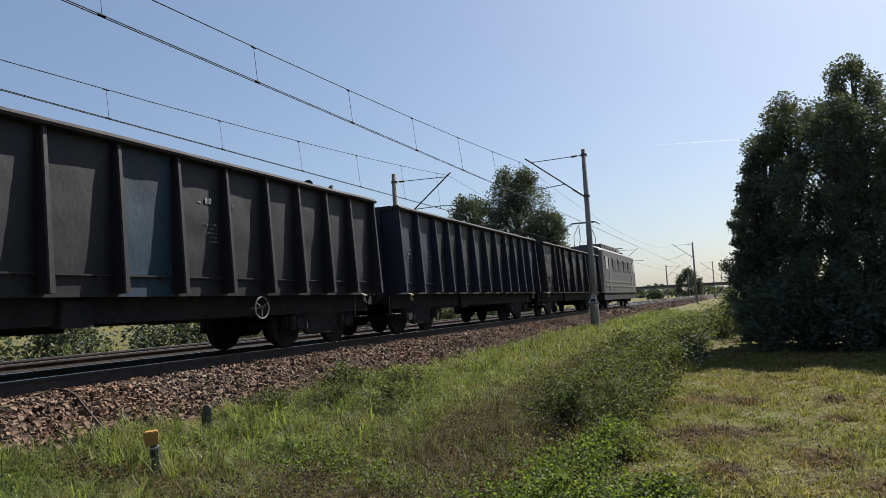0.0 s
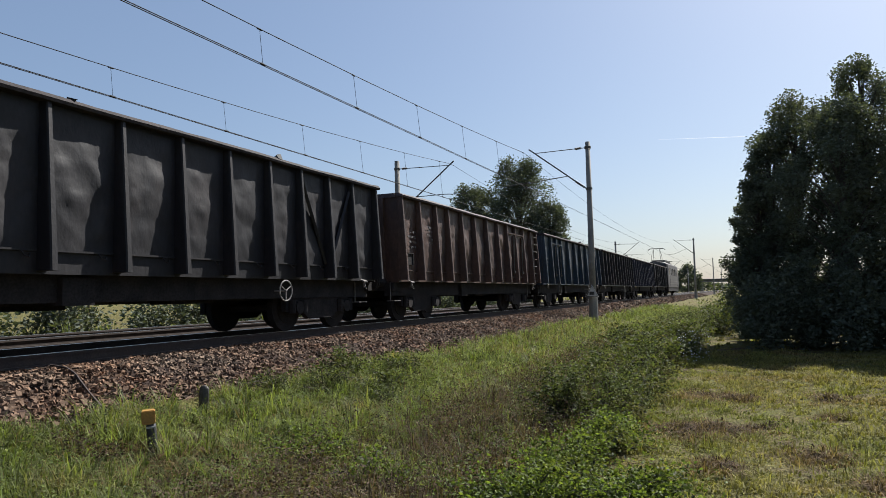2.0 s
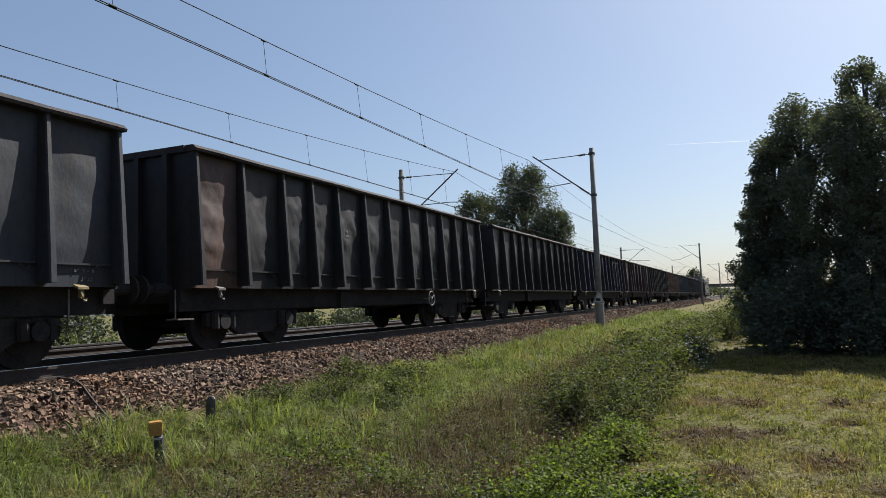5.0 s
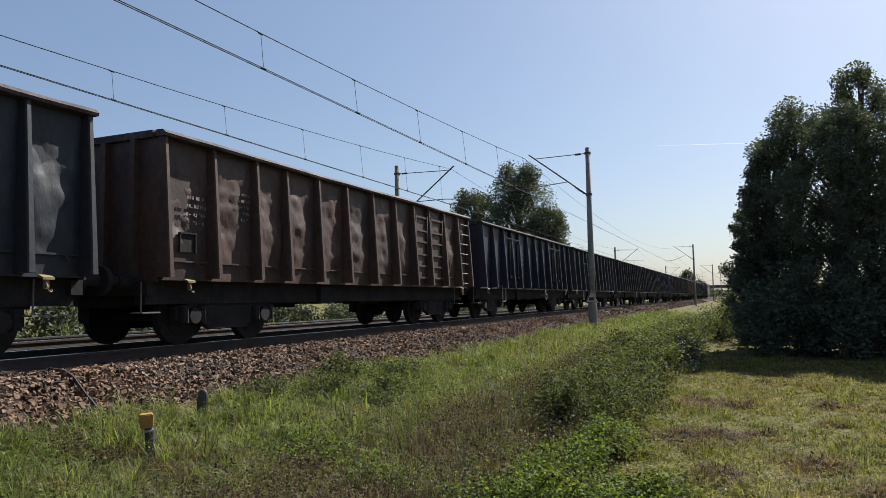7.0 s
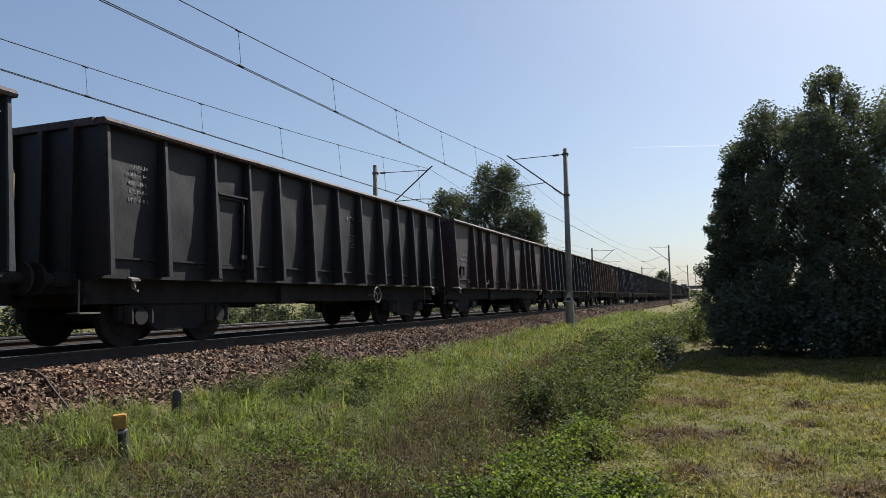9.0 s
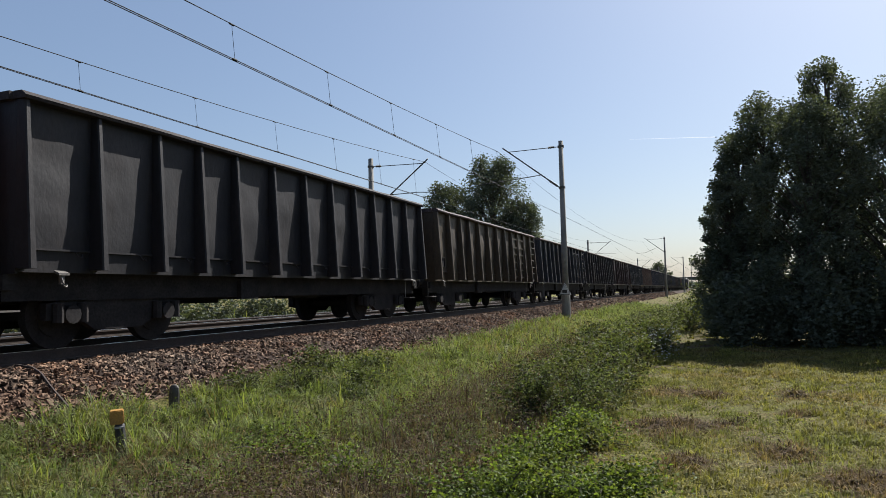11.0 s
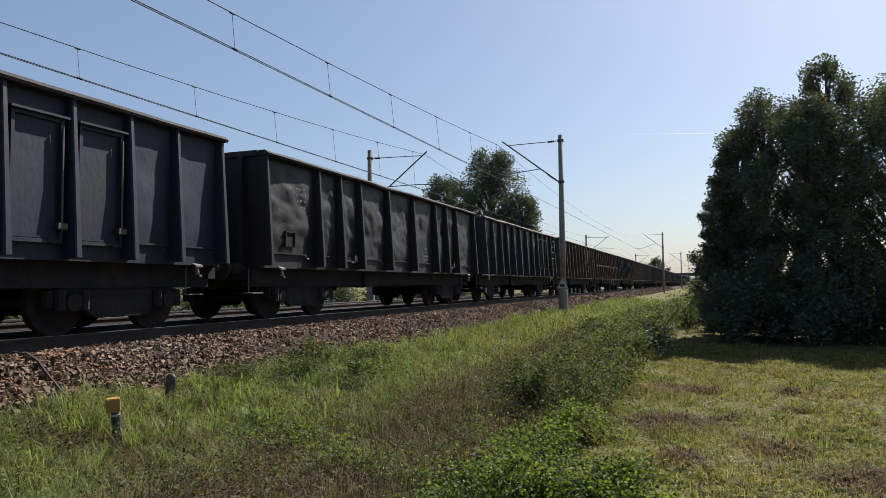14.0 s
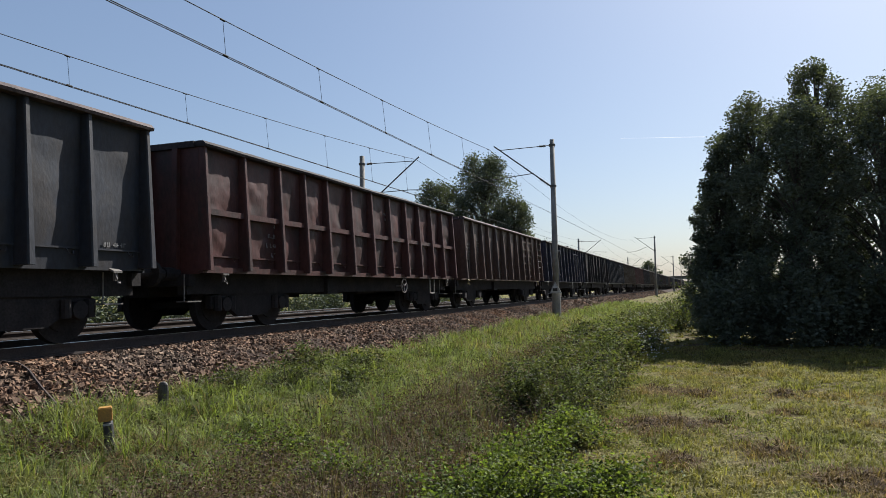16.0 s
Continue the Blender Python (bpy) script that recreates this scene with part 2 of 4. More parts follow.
def stone_mesh(px, py, pz, size, rng):
    """Angular stones: eight jittered corners each."""
    n = len(px)
    c = np.array([[x, y, z] for z in (-1, 1) for y in (-1, 1) for x in (-1, 1)], float) * 0.5
    v = c[None] + rng.uniform(-0.36, 0.36, (n, 8, 3))
    v *= (size[:, None, None] * rng.uniform(0.55, 1.25, (n, 1, 3)) * np.array([1.15, 1.15, 0.7]))
    a, b = rng.uniform(0, 6.28, n), rng.uniform(-1.5, 1.5, n)
    ca, sa, cb, sb = np.cos(a)[:, None], np.sin(a)[:, None], np.cos(b)[:, None], np.sin(b)[:, None]
    x, y, z = v[..., 0], v[..., 1], v[..., 2]
    y, z = y * cb - z * sb, y * sb + z * cb
    x, y = x * ca - y * sa, x * sa + y * ca
    v = np.stack([x + px[:, None], y + py[:, None], z + pz[:, None]], -1).reshape(-1, 3)
    q = np.array([(0, 2, 3, 1), (4, 5, 7, 6), (0, 1, 5, 4), (2, 6, 7, 3), (0, 4, 6, 2), (1, 3, 7, 5)])
    f = (np.arange(n)[:, None, None] * 8 + q[None]).reshape(-1, 4)
    return v, f


def build_stones(bed):
    rng = np.random.default_rng(11)
    n = 37000
    py = 2.5 + 42 * rng.random(n) ** 1.9
    px = rng.uniform(-8.35, -6.0, n)
    size = rng.uniform(0.024, 0.052, n)
    pz = bed_z(px) + size * 0.2
    v, f = stone_mesh(px, py, pz, size, rng)
    ob = new("ballast", mesh_np("ballast", v, f, M["stone"]))
    tagged(ob, "reddish grey crushed stone ballast on the shoulder", "ballast", kind="stuff")
    n = 6000
    py, px = 42 + 110 * rng.random(n) ** 1.4, rng.uniform(-8.3, -6.0, n)
    size = rng.uniform(0.07, 0.13, n)
    v, f = stone_mesh(px, py, bed_z(px) + size * 0.1, size, rng)
    ob = new("far_ballast", mesh_np("far_ballast", v, f, M["stone"]))
    tagged(ob, "reddish crushed stone ballast farther down the line", "ballast", kind="stuff")
    kinds = []
    for k in range(6):
        o = np.zeros(1)
        v, f = stone_mesh(o, o, o, np.array([0.048]), rng)
        kinds.append(mesh_np("stone", v, f, M["stone"]))
    for k in range(280):
        x, y = rng.uniform(-7.1, -6.1), 3.5 + 6 * rng.random() ** 1.3
        part("stone", kinds[k % 6], None, bed, at=pose(x, y, float(bed_z(x)) + 0.03, 0, 0, 360 * rng.random()))


def build_tracks():
    for name, xc in (("near", X_NEAR), ("far", X_FAR)):
        track = tagged(new("railway_track"), "steel rails on concrete sleepers in ballast", "railway track", group="tracks")
        for s in (-1, 1):
            bm = bmesh.new()
            x = xc + s * 0.752
            box(bm, x - 0.035, x + 0.035, -60, 700, -0.04, -0.003)
            rail = part("rail", bm, M["rail_side"], track)
            bm = bmesh.new()
            box(bm, x - 0.030, x + 0.030, -60, 700, -0.003, 0.0)
            part("running_surface", bm, M["rail"], rail, "polished rail head")
            bm = bmesh.new()
            box(bm, x - 0.010, x + 0.010, -60, 700, -0.14, -0.04)
            box(bm, x - 0.07, x + 0.07, -60, 700, -0.165, -0.14)
            part("rail_foot", bm, M["rail_side"], rail)
        bm = bmesh.new()
        v = box(bm, -1.25, 1.25, -0.13, 0.13, -0.26, -0.192)
        me = mesh_of("sleeper", bm, M["concrete"])
        for k in range(120):
            part("sleeper", me, None, track, at=pose(xc, -8 + 0.6 * k, 0))


build_ground()
BED = build_bed()
build_tracks()

# ---- the train ----
PITCH, BODY, HALF, RIM_Z, SILL_Z = 14.04, 12.82, 1.33, 3.27, 1.0
CACHE = {}
RIBS = {  # uprights along the side, metres behind the front end
    "E": (0.06, 1.15, 2.12, 3.12, 4.12, 5.22, 6.32, 7.45, 8.6, 9.55, 10.5, 11.65, 12.76),
    "W": (0.06, 1.95, 2.9, 3.87, 5.6, 7.26, 8.88, 9.87, 10.83, 12.76),
    "B": (0.06, 0.95, 2.03, 3.1, 4.08, 5.15, 6.3, 7.48, 8.6, 9.7, 10.6, 11.7, 12.76),
    "D": (0.06, 1.2, 2.5, 3.87, 5.3, 6.7, 8.2, 9.62, 10.62, 11.6, 12.76),
}


def cached(key, make):
    if key not in CACHE:
        CACHE[key] = make()
    return CACHE[key]


def panel_mesh(color, width, z0, z1, variant, dent):
    """A sheet of a wagon's side with its bulges and dents; its outer face looks along +x."""
    rng = random.Random(variant * 7 + int(width * 100))
    off = Vector((rng.uniform(0, 90), rng.uniform(0, 90), rng.uniform(0, 90)))
    nu, nv = (3, 4) if variant == 9 else (18, 30) if dent > 0.35 else (12, 20)
    bm = bmesh.new()
    grid = []
    for j in range(nv + 1):
        row = []
        for i in range(nu + 1):
            u, w = i / nu, j / nv
            y, z = -width * u, z0 + (z1 - z0) * w
            edge = min(1, 5 * min(u, 1 - u)) * min(1, 4 * min(w, 1 - w))
            p = Vector((0, y, z))
            d = 0.040 * noise.noise(p * 1.1 + off) + 0.022 * noise.noise(p * 2.7 + off)
            d += 0.012 * math.sin(math.pi * u) * math.sin(math.pi * min(1, w * 1.2))
            d += 0.007 * noise.noise(p * 6 + off)
            if dent > 0.35:
                d += 0.016 * noise.noise(p * 4.5 + off) + 0.020 * max(0, noise.noise(p * 6.5 + off)) + 0.012 * noise.noise(p * 11 + off)
            row.append(bm.verts.new((edge * d * (0.35 + dent), y, z)))
        grid.append(row)
    for j in range(nv):
        for i in range(nu):
            bm.faces.new((grid[j][i], grid[j][i + 1], grid[j + 1][i + 1], grid[j + 1][i]))
    back = [bm.verts.new((-0.03, y, z)) for y, z in ((0, z0), (-width, z0), (-width, z1), (0, z1))]
    bm.faces.new(back)
    me = bpy.data.meshes.new("side_panel")
    bm.normal_update()
    bm.to_mesh(me)
    bm.free()
    me.materials.append(PAINT[color])
    me.polygons.foreach_set("use_smooth", [True] * len(me.polygons))
    return me


def rib_mesh(color):
    """A pressed upright, deeper at its foot than under the rim."""
    bm = bmesh.new()
    pts = ((0.0, 1.06, 0.055, 0.245), (0, 1.4, 0.05, 0.225), (0, RIM_Z - 0.10, 0.04, 0.11))
    rings = []
    for _, z, w, d in pts:
        rings.append([bm.verts.new(p) for p in ((0, w + 0.02, z), (d - 0.02, w, z), (d, w - 0.015, z), (d, -w + 0.015, z), (d - 0.02, -w, z), (0, -w - 0.02, z))])
    for a, b in zip(rings, rings[1:]):
        for k in range(5):
            bm.faces.new((a[k], a[k + 1], b[k + 1], b[k]))
    bm.faces.new(rings[0]), bm.faces.new(rings[-1])
    return mesh_of("rib", bm, PAINT[color])


def rim_mesh(material, seed, bent=1.0):
    """The top rail round the open box, bowed a little by use."""
    rng = random.Random(seed)
    bm = bmesh.new()
    n = 44
    for s in (-1, 1):
        rings = []
        for i in range(n + 1):
            y = 0.02 - (BODY + 0.04) * i / n
            dx, dz = bent * 0.022 * noise.noise((y * 0.9, seed * 3.1, s)), bent * 0.009 * noise.noise((y * 0.6, seed * 5.7, s + 9))
            lip = 0.04 + 0.05 * bent * abs(noise.noise((y * 1.7, seed * 2.3, s + 4)))
            x0, x1 = HALF - 0.05, HALF + 0.15
            c = ((x0, RIM_Z - 0.10), (x1, RIM_Z - 0.10), (x1 + 0.014, RIM_Z - 0.06), (x1 - lip, RIM_Z), (x0, RIM_Z))
            rings.append([bm.verts.new((s * (x + dx), y, z + dz)) for x, z in c])
        for a, b in zip(rings, rings[1:]):
            for k in range(5):
                bm.faces.new((a[k], a[(k + 1) % 5], b[(k + 1) % 5], b[k]))
        bm.faces.new(rings[0]), bm.faces.new(rings[-1])
    for y in (0.0, -BODY + 0.0):
        box(bm, -HALF + 0.052, HALF - 0.052, y - 0.07, y + 0.05, RIM_Z - 0.11, RIM_Z - 0.005)
    return mesh_of("top_rim", bm, material)


def boxes(*rows):
    bm = bmesh.new()
    for r in rows:
        box(bm, *r)
    return bm


def bars(bm, x, y, z, rows, h, pitch, rng):
    """Writing that cannot be read, as rows of thin strokes on a side at x, running along -y from y."""
    hh = h * 0.62
    for k, n in enumerate(rows):
        yy = y - rng.choice((0, 0, 0.5)) * h
        for j in range(n):
            w = rng.uniform(0.34, 0.5) * h
            z1 = z - k * pitch
            t = 0.14 * h
            if rng.random() < 0.7:
                box(bm, x, x + 0.004, yy - t, yy, z1 - hh, z1)
            if rng.random() < 0.45:
                box(bm, x, x + 0.004, yy - w, yy - w + t, z1 - hh, z1)
            zz = z1 - hh * rng.choice((0, 0.45, 0.86))
            box(bm, x, x + 0.003, yy - w, yy, zz - t, zz)
            yy -= w + 0.22 * h * rng.choice((1, 1, 1, 3))


def wheel_bm():
    bm = bmesh.new()
    for x0, x1, r in ((-0.065, 0.065, 0.46), (0.065, 0.09, 0.30), (0.09, 0.2, 0.10)):
        tube(bm, ((x0, 0, 0), (x1, 0, 0)), r, 24)
    return bm


def bogie(parent, y):
    b = new("bogie")
    b.parent, b.matrix_basis = parent, pose(0, y, 0)
    for s in (-1, 1):
        def frame_bm():
            bm = bmesh.new()
            prof = ((-1.25, 0.62), (-1.25, 0.40), (-0.65, 0.36), (-0.45, 0.24), (0.45, 0.24), (0.65, 0.36), (1.25, 0.40), (1.25, 0.62), (0.5, 0.74), (-0.5, 0.74))
            a = [bm.verts.new((0.95, p, z)) for p, z in prof]
            c = [bm.verts.new((1.06, p, z)) for p, z in prof]
            bm.faces.new(a[::-1]), bm.faces.new(c)
            for k in range(len(prof)):
                bm.faces.new((a[k], a[(k + 1) % len(prof)], c[(k + 1) % len(prof)], c[k]))
            for p in (-0.9, 0.9):
                tube(bm, ((1.06, p, 0.47), (1.16, p, 0.47)), 0.13, 12)
                for q in (-0.2, 0.2):
                    tube(bm, ((1.10, p + q, 0.36), (1.10, p + q, 0.62)), 0.075, 8)
            return mesh_of("side_frame", bm, M["under"])
        part("side_frame", cached("side_frame", frame_bm), None, b, at=pose(0, 0, 0, 0, 0, 0 if s > 0 else 180))
    me = cached("wheel", lambda: mesh_of("wheel", wheel_bm(), M["under"], False))
    for p in (-0.9, 0.9):
        for s in (-1, 1):
            part("wheel", me, None, b, at=pose(0.75 * s, p, 0.46, 0, 0, 0 if s > 0 else 180))
        part("axle", cached("axle", lambda: mesh_of("axle", axle_bm(), M["under"])), None, b, at=pose(0, p, 0.46))
    part("bolster", cached("bolster", lambda: mesh_of("bolster", boxes((-0.95, 0.95, -0.22, 0.22, 0.45, 0.86)), M["under"])), None, b)
    return b


def axle_bm():
    bm = bmesh.new()
    tube(bm, ((-0.68, 0, 0), (0.68, 0, 0)), 0.08, 10)
    return bm


def buffer_mesh():
    bm = bmesh.new()
    tube(bm, ((0, 0, 0), (0, 0.34, 0)), 0.11, 12)
    tube(bm, ((0, 0.34, 0), (0, 0.58, 0)), 0.085, 12)
    tube(bm, ((0, 0.57, 0), (0, 0.61, 0)), 0.22, 16)
    return mesh_of("buffer", bm, M["under"])


def wheel_ring():
    bm = bmesh.new()
    ring = [(0, 0.19 * math.cos(a), 0.19 * math.sin(a)) for a in [2 * math.pi * k / 20 for k in range(21)]]
    tube(bm, ring, 0.014, 6, False)
    for a in (0.5, 2.6, 4.7):
        tube(bm, ((0, 0, 0), (0, 0.19 * math.cos(a), 0.19 * math.sin(a))), 0.012, 5)
    tube(bm, ((-0.25, 0, 0), (0.02, 0, 0)), 0.02, 6)
    return mesh_of("hand_wheel", bm, M["brake_ring"])


def lever_mesh(material):
    """A pressed towing lug: a sloping hood over a bent hook."""
    bm = bmesh.new()
    v = box(bm, -0.01, 0.08, -0.08, 0.08, 0.08, 0.11)
    for p in v:
        if p.co.x > 0.05:
            p.co.z -= 0.035
    box(bm, 0.015, 0.05, -0.03, 0.03, -0.07, 0.08)
    tube(bm, ((0.05, -0.02, 0.02), (0.07, -0.01, -0.05), (0.075, 0.01, -0.10), (0.065, 0.045, -0.105), (0.06, 0.055, -0.07)), 0.014, 6)
    return mesh_of("lever", bm, material)


def rung_mesh():
    bm = bmesh.new()
    tube(bm, ((0.03, -0.33, 0), (0.13, -0.31, 0), (0.13, 0.31, 0), (0.03, 0.33, 0)), 0.013, 5)
    return mesh_of("ladder_rung", bm, M["steel"])


def rail_mesh(material):
    bm = bmesh.new()
    tube(bm, ((0, 0, 1.15), (0, 0.09, 1.15), (0, 0.10, 1.2), (0, 0.10, 2.25), (0, 0.09, 2.3), (0, 0, 2.3)), 0.014, 6)
    return mesh_of("handrail", bm, material)


def step_mesh():
    bm = bmesh.new()
    tube(bm, ((0, 0.19, 0.55), (0, 0.19, 0), (0, 0.15, -0.03), (0, -0.15, -0.03), (0, -0.19, 0), (0, -0.19, 0.55)), 0.024, 6)
    return mesh_of("footstep", bm, M["lug"])


def wagon(label, color, ribs="E", dent=0.3, beam=False, ladder=False, doors=(), barred=(), latches=(), lumps=0, braces=(), wheel=None, marks=(), step=None,
          odd=None, rim="rim", seed=0, lever="lug", rail="rail_yellow"):
    """An open high-sided goods wagon. Origin: track centre, rail top, front end of its rim; it reaches back along -y."""
    rng = random.Random(100 + seed)
    w = tagged(new("goods_wagon"), label, "goods wagon", group="wagons of the train")
    offs = RIBS[ribs]
    wide = [round(b - a, 2) for a, b in zip(offs, offs[1:])]
    for s in (1, -1):
        for k, wd in enumerate(wide):
            c = odd[1] if odd and s > 0 and k in odd[0] else color
            var = rng.randrange(5) if s > 0 else 9
            me = cached(("panel", c, wd, var, dent), lambda: panel_mesh(c, wd, SILL_Z + 0.02, RIM_Z - 0.1, var, dent))
            at = pose(HALF, -offs[k], 0) if s > 0 else pose(-HALF, -offs[k + 1], 0, 0, 0, 180)
            part("side_panel", me, None, w, "bluer repainted panel" if c != color else "", at=at)
        me = cached(("rib", color), lambda: rib_mesh(color))
        for y in offs:
            part("rib", me, None, w, at=pose(s * HALF, -y, 0, 0, 0, 0 if s > 0 else 180))
        part("sole_bar", cached(("sole", s), lambda: mesh_of("sole_bar", boxes((s * 1.0 - 0.1, s * 1.0 + 0.1, -BODY, 0, 0.66, SILL_Z + 0.03)), M["under"])), None, w)
    part("top_rim", rim_mesh(M[rim], seed, 0.7 + 0.9 * dent), None, w, "worn top edge")
    for y, f in ((0.0, 1), (-BODY, -1)):
        def end():
            bm = boxes((-HALF + 0.005, HALF - 0.005, -0.04, 0.0, SILL_Z, RIM_Z - 0.11))
            return mesh_of("end_wall", bm, PAINT[color])
        part("end_wall", cached(("end", color), end), None, w, at=pose(0, y, 0, 0, 0, 0 if f > 0 else 180))
        for x in (-0.9, -0.3, 0.3, 0.9):
            me = cached(("endrib", color), lambda: mesh_of("end_rib", boxes((-0.05, 0.05, -0.002, 0.09, SILL_Z + 0.002, RIM_Z - 0.115)), PAINT[color]))
            part("end_rib", me, None, w, at=pose(x, y, 0, 0, 0, 0 if f > 0 else 180))
        part("headstock", cached("head", lambda: mesh_of("headstock", boxes((-1.2, 1.2, -0.12, 0.06, 0.80, SILL_Z - 0.002)), M["under"])), None, w, at=pose(0, y, 0, 0, 0, 0 if f > 0 else 180))
        for x in (-0.875, 0.875):
            part("buffer", cached("buffer", buffer_mesh), None, w, at=pose(x, y, 1.04 - 0.03, 0, 0, 0 if f > 0 else 180))
        part("coupling", cached("coupling", lambda: mesh_of("coupling", boxes((-0.05, 0.05, 0.05, 0.62, 0.88, 0.98), (-0.09, 0.09, 0.3, 0.5, 0.66, 0.9)), M["under"])), None, w, at=pose(0, y, 0, 0, 0, 0 if f > 0 else 180))
        part("corner_step", cached("cstep", lambda: mesh_of("corner_step", boxes((1.10, 1.34, -0.17, 0.17, 0.53, 0.55), (1.12, 1.135, -0.01, 0.01, 0.55, 1.0)), M["lug"])), None, w, at=pose(0, y - 0.25 * f - 0.35, 0))
        part("lever", cached(("lever", lever), lambda: lever_mesh(M["lug_yellow" if lever == "yellow" else lever])), None, w, "%s uncoupling lever" % ("yellow" if lever == "yellow" else "worn steel"), at=pose(HALF + 0.02, y - f * 0.62, SILL_Z - 0.06))
    part("handrail", cached(("hrail", rail), lambda: rail_mesh(M[rail])), None, w, "dull yellow handrail", at=pose(HALF - 0.02, 0.02, 0))
    part("floor", cached("floor", lambda: mesh_of("floor", boxes((-HALF + 0.02, HALF - 0.02, -BODY + 0.04, -0.04, SILL_Z + 0.03, SILL_Z + 0.12)), M["coal"])), None, w)
    part("centre_sill", cached("sill", lambda: mesh_of("centre_sill", boxes((-0.28, 0.28, -BODY, 0, 0.62, SILL_Z + 0.02), (-0.95, -0.35, -7.6, -6.9, 0.55, 0.95), (0.35, 0.8, -5.9, -4.9, 0.6, 0.95), (0.9, 1.2, -8.2, -7.7, 0.62, 0.98)), M["under"])), None, w)
    for y in (-1.91, -BODY + 1.91):
        bogie(w, y)
    # what sets the sides apart
    if beam:
        part("waist_beam", cached(("beam", color), lambda: mesh_of("waist_beam", boxes((HALF - 0.005, HALF + 0.12, -BODY, 0, 2.02, 2.12)), PAINT[color])), None, w)
        part("foot_beam", cached(("fbeam", color), lambda: mesh_of("foot_beam", boxes((HALF - 0.005, HALF + 0.10, -BODY, 0, 1.02, 1.12)), PAINT[color])), None, w)
    for k, wd in enumerate(wide):
        a = wd * 0.5 - 0.1
        me = cached(("flap", color, wd), lambda: mesh_of("flap_edge", boxes((HALF, HALF + 0.05, -a, a, SILL_Z + 0.30, SILL_Z + 0.325)), PAINT[color]))
        e = part("flap_edge", me, None, w, at=pose(0, -(offs[k] + offs[k + 1]) / 2, 0))

        def loop():
            bm = bmesh.new()
            tube(bm, ((HALF + 0.05, -0.06, 0.0), (HALF + 0.075, -0.04, -0.06), (HALF + 0.075, 0.03, -0.08), (HALF + 0.05, 0.05, -0.03)), 0.010, 4)
            return mesh_of("flap_loop", bm, PAINT[color])
        part("flap_loop", cached(("loop", color), loop), None, e, at=pose(0, a * 0.6, SILL_Z + 0.30))
    for k in doors:
        wd = wide[k]
        top = 2.5 if ribs == "E" and len(doors) == 1 else RIM_Z - 0.40

        d = part("side_door", cached(("door", color, wd, top), lambda: mesh_of("side_door", boxes((HALF, HALF + 0.03, -wd + 0.12, -0.12, SILL_Z + 0.24, top)), PAINT[color])), None, w, at=pose(0, -offs[k], 0))
        me = cached(("drip", color, wd), lambda: mesh_of("drip_ledge", boxes((HALF + 0.02, HALF + 0.13, -wd + 0.08, -0.08, 0, 0.03)), PAINT[color]))
        part("drip_ledge", me, None, d, at=pose(0, 0, top + 0.002))
        me = cached(("drail", color, wd), lambda: mesh_of("door_rail", boxes((HALF + 0.03, HALF + 0.07, -wd + 0.17, -0.17, 0, 0.05)), PAINT[color]))
        for z in (SILL_Z + 0.24, top - 0.05):
            part("door_rail", me, None, d, at=pose(0, 0, z))
        me = cached(("stile", color, top), lambda: mesh_of("door_stile", boxes((HALF + 0.03, HALF + 0.075, -0.05, 0, SILL_Z + 0.24, top)), PAINT[color]))
        for y in (-0.12, -wd + 0.17):
            part("door_stile", me, None, d, at=pose(0, y, 0))

        def latch():
            bm = bmesh.new()
            tube(bm, ((HALF + 0.10, -0.16, SILL_Z + 0.4), (HALF + 0.10, -0.16, top - 0.1)), 0.016, 6)
            box(bm, HALF + 0.085, HALF + 0.14, -0.24, -0.10, SILL_Z + 0.42, SILL_Z + 0.5)
            return mesh_of("latch", bm, M["steel"])
        part("latch", cached(("latch", top), latch), None, d)
    for k in latches:
        def gear():
            bm = boxes((HALF + 0.02, HALF + 0.07, -wide[k] + 0.12, -0.12, SILL_Z + 0.23, SILL_Z + 0.27), (HALF + 0.03, HALF + 0.12, -0.34, -0.22, SILL_Z + 0.24, SILL_Z + 0.36))
            tube(bm, ((HALF + 0.11, -0.28, SILL_Z + 0.4), (HALF + 0.10, -0.18, SILL_Z + 0.24), (HALF + 0.10, -0.5, SILL_Z + 0.2)), 0.018, 5)
            return mesh_of("door_catch", bm, M["steel"])
        part("door_catch", cached(("catch", wide[k]), gear), None, w, at=pose(0, -offs[k], 0))
    if ribs in "WB":
        me = cached("holder", lambda: mesh_of("label_holder", boxes((HALF + 0.03, HALF + 0.045, -0.16, 0.16, 1.46, 1.74), (HALF + 0.03, HALF + 0.075, -0.18, 0.18, 1.74, 1.765), (HALF + 0.03, HALF + 0.07, -0.18, -0.155, 1.45, 1.74), (HALF + 0.03, HALF + 0.07, 0.155, 0.18, 1.45, 1.74)), M["under"]))
        part("label_holder", me, None, w, "dark label frame", at=pose(0, -11.9 if ribs == "W" else -12.25, 0))
    for k in barred:
        wd = wide[k]
        d = part("door_leaf", cached(("leaf", color, wd), lambda: mesh_of("door_leaf", boxes((HALF + 0.03, HALF + 0.05, -wd + 0.10, -0.10, SILL_Z + 0.2, RIM_Z - 0.32)), PAINT[color])), None, w, at=pose(0, -offs[k], 0))
        me = cached(("bar", color, wd), lambda: mesh_of("door_bar", boxes((HALF + 0.05, HALF + 0.10, -wd + 0.15, -0.15, 0, 0.045)), PAINT[color]))
        for z in (1.24, 1.55, 1.86, 2.2, 2.5, 2.86):
            part("door_bar", me, None, d, at=pose(0, 0, z))
        me = cached(("lstile", color), lambda: mesh_of("door_stile", boxes((HALF + 0.05, HALF + 0.11, -0.05, 0, SILL_Z + 0.2, RIM_Z - 0.32)), PAINT[color]))
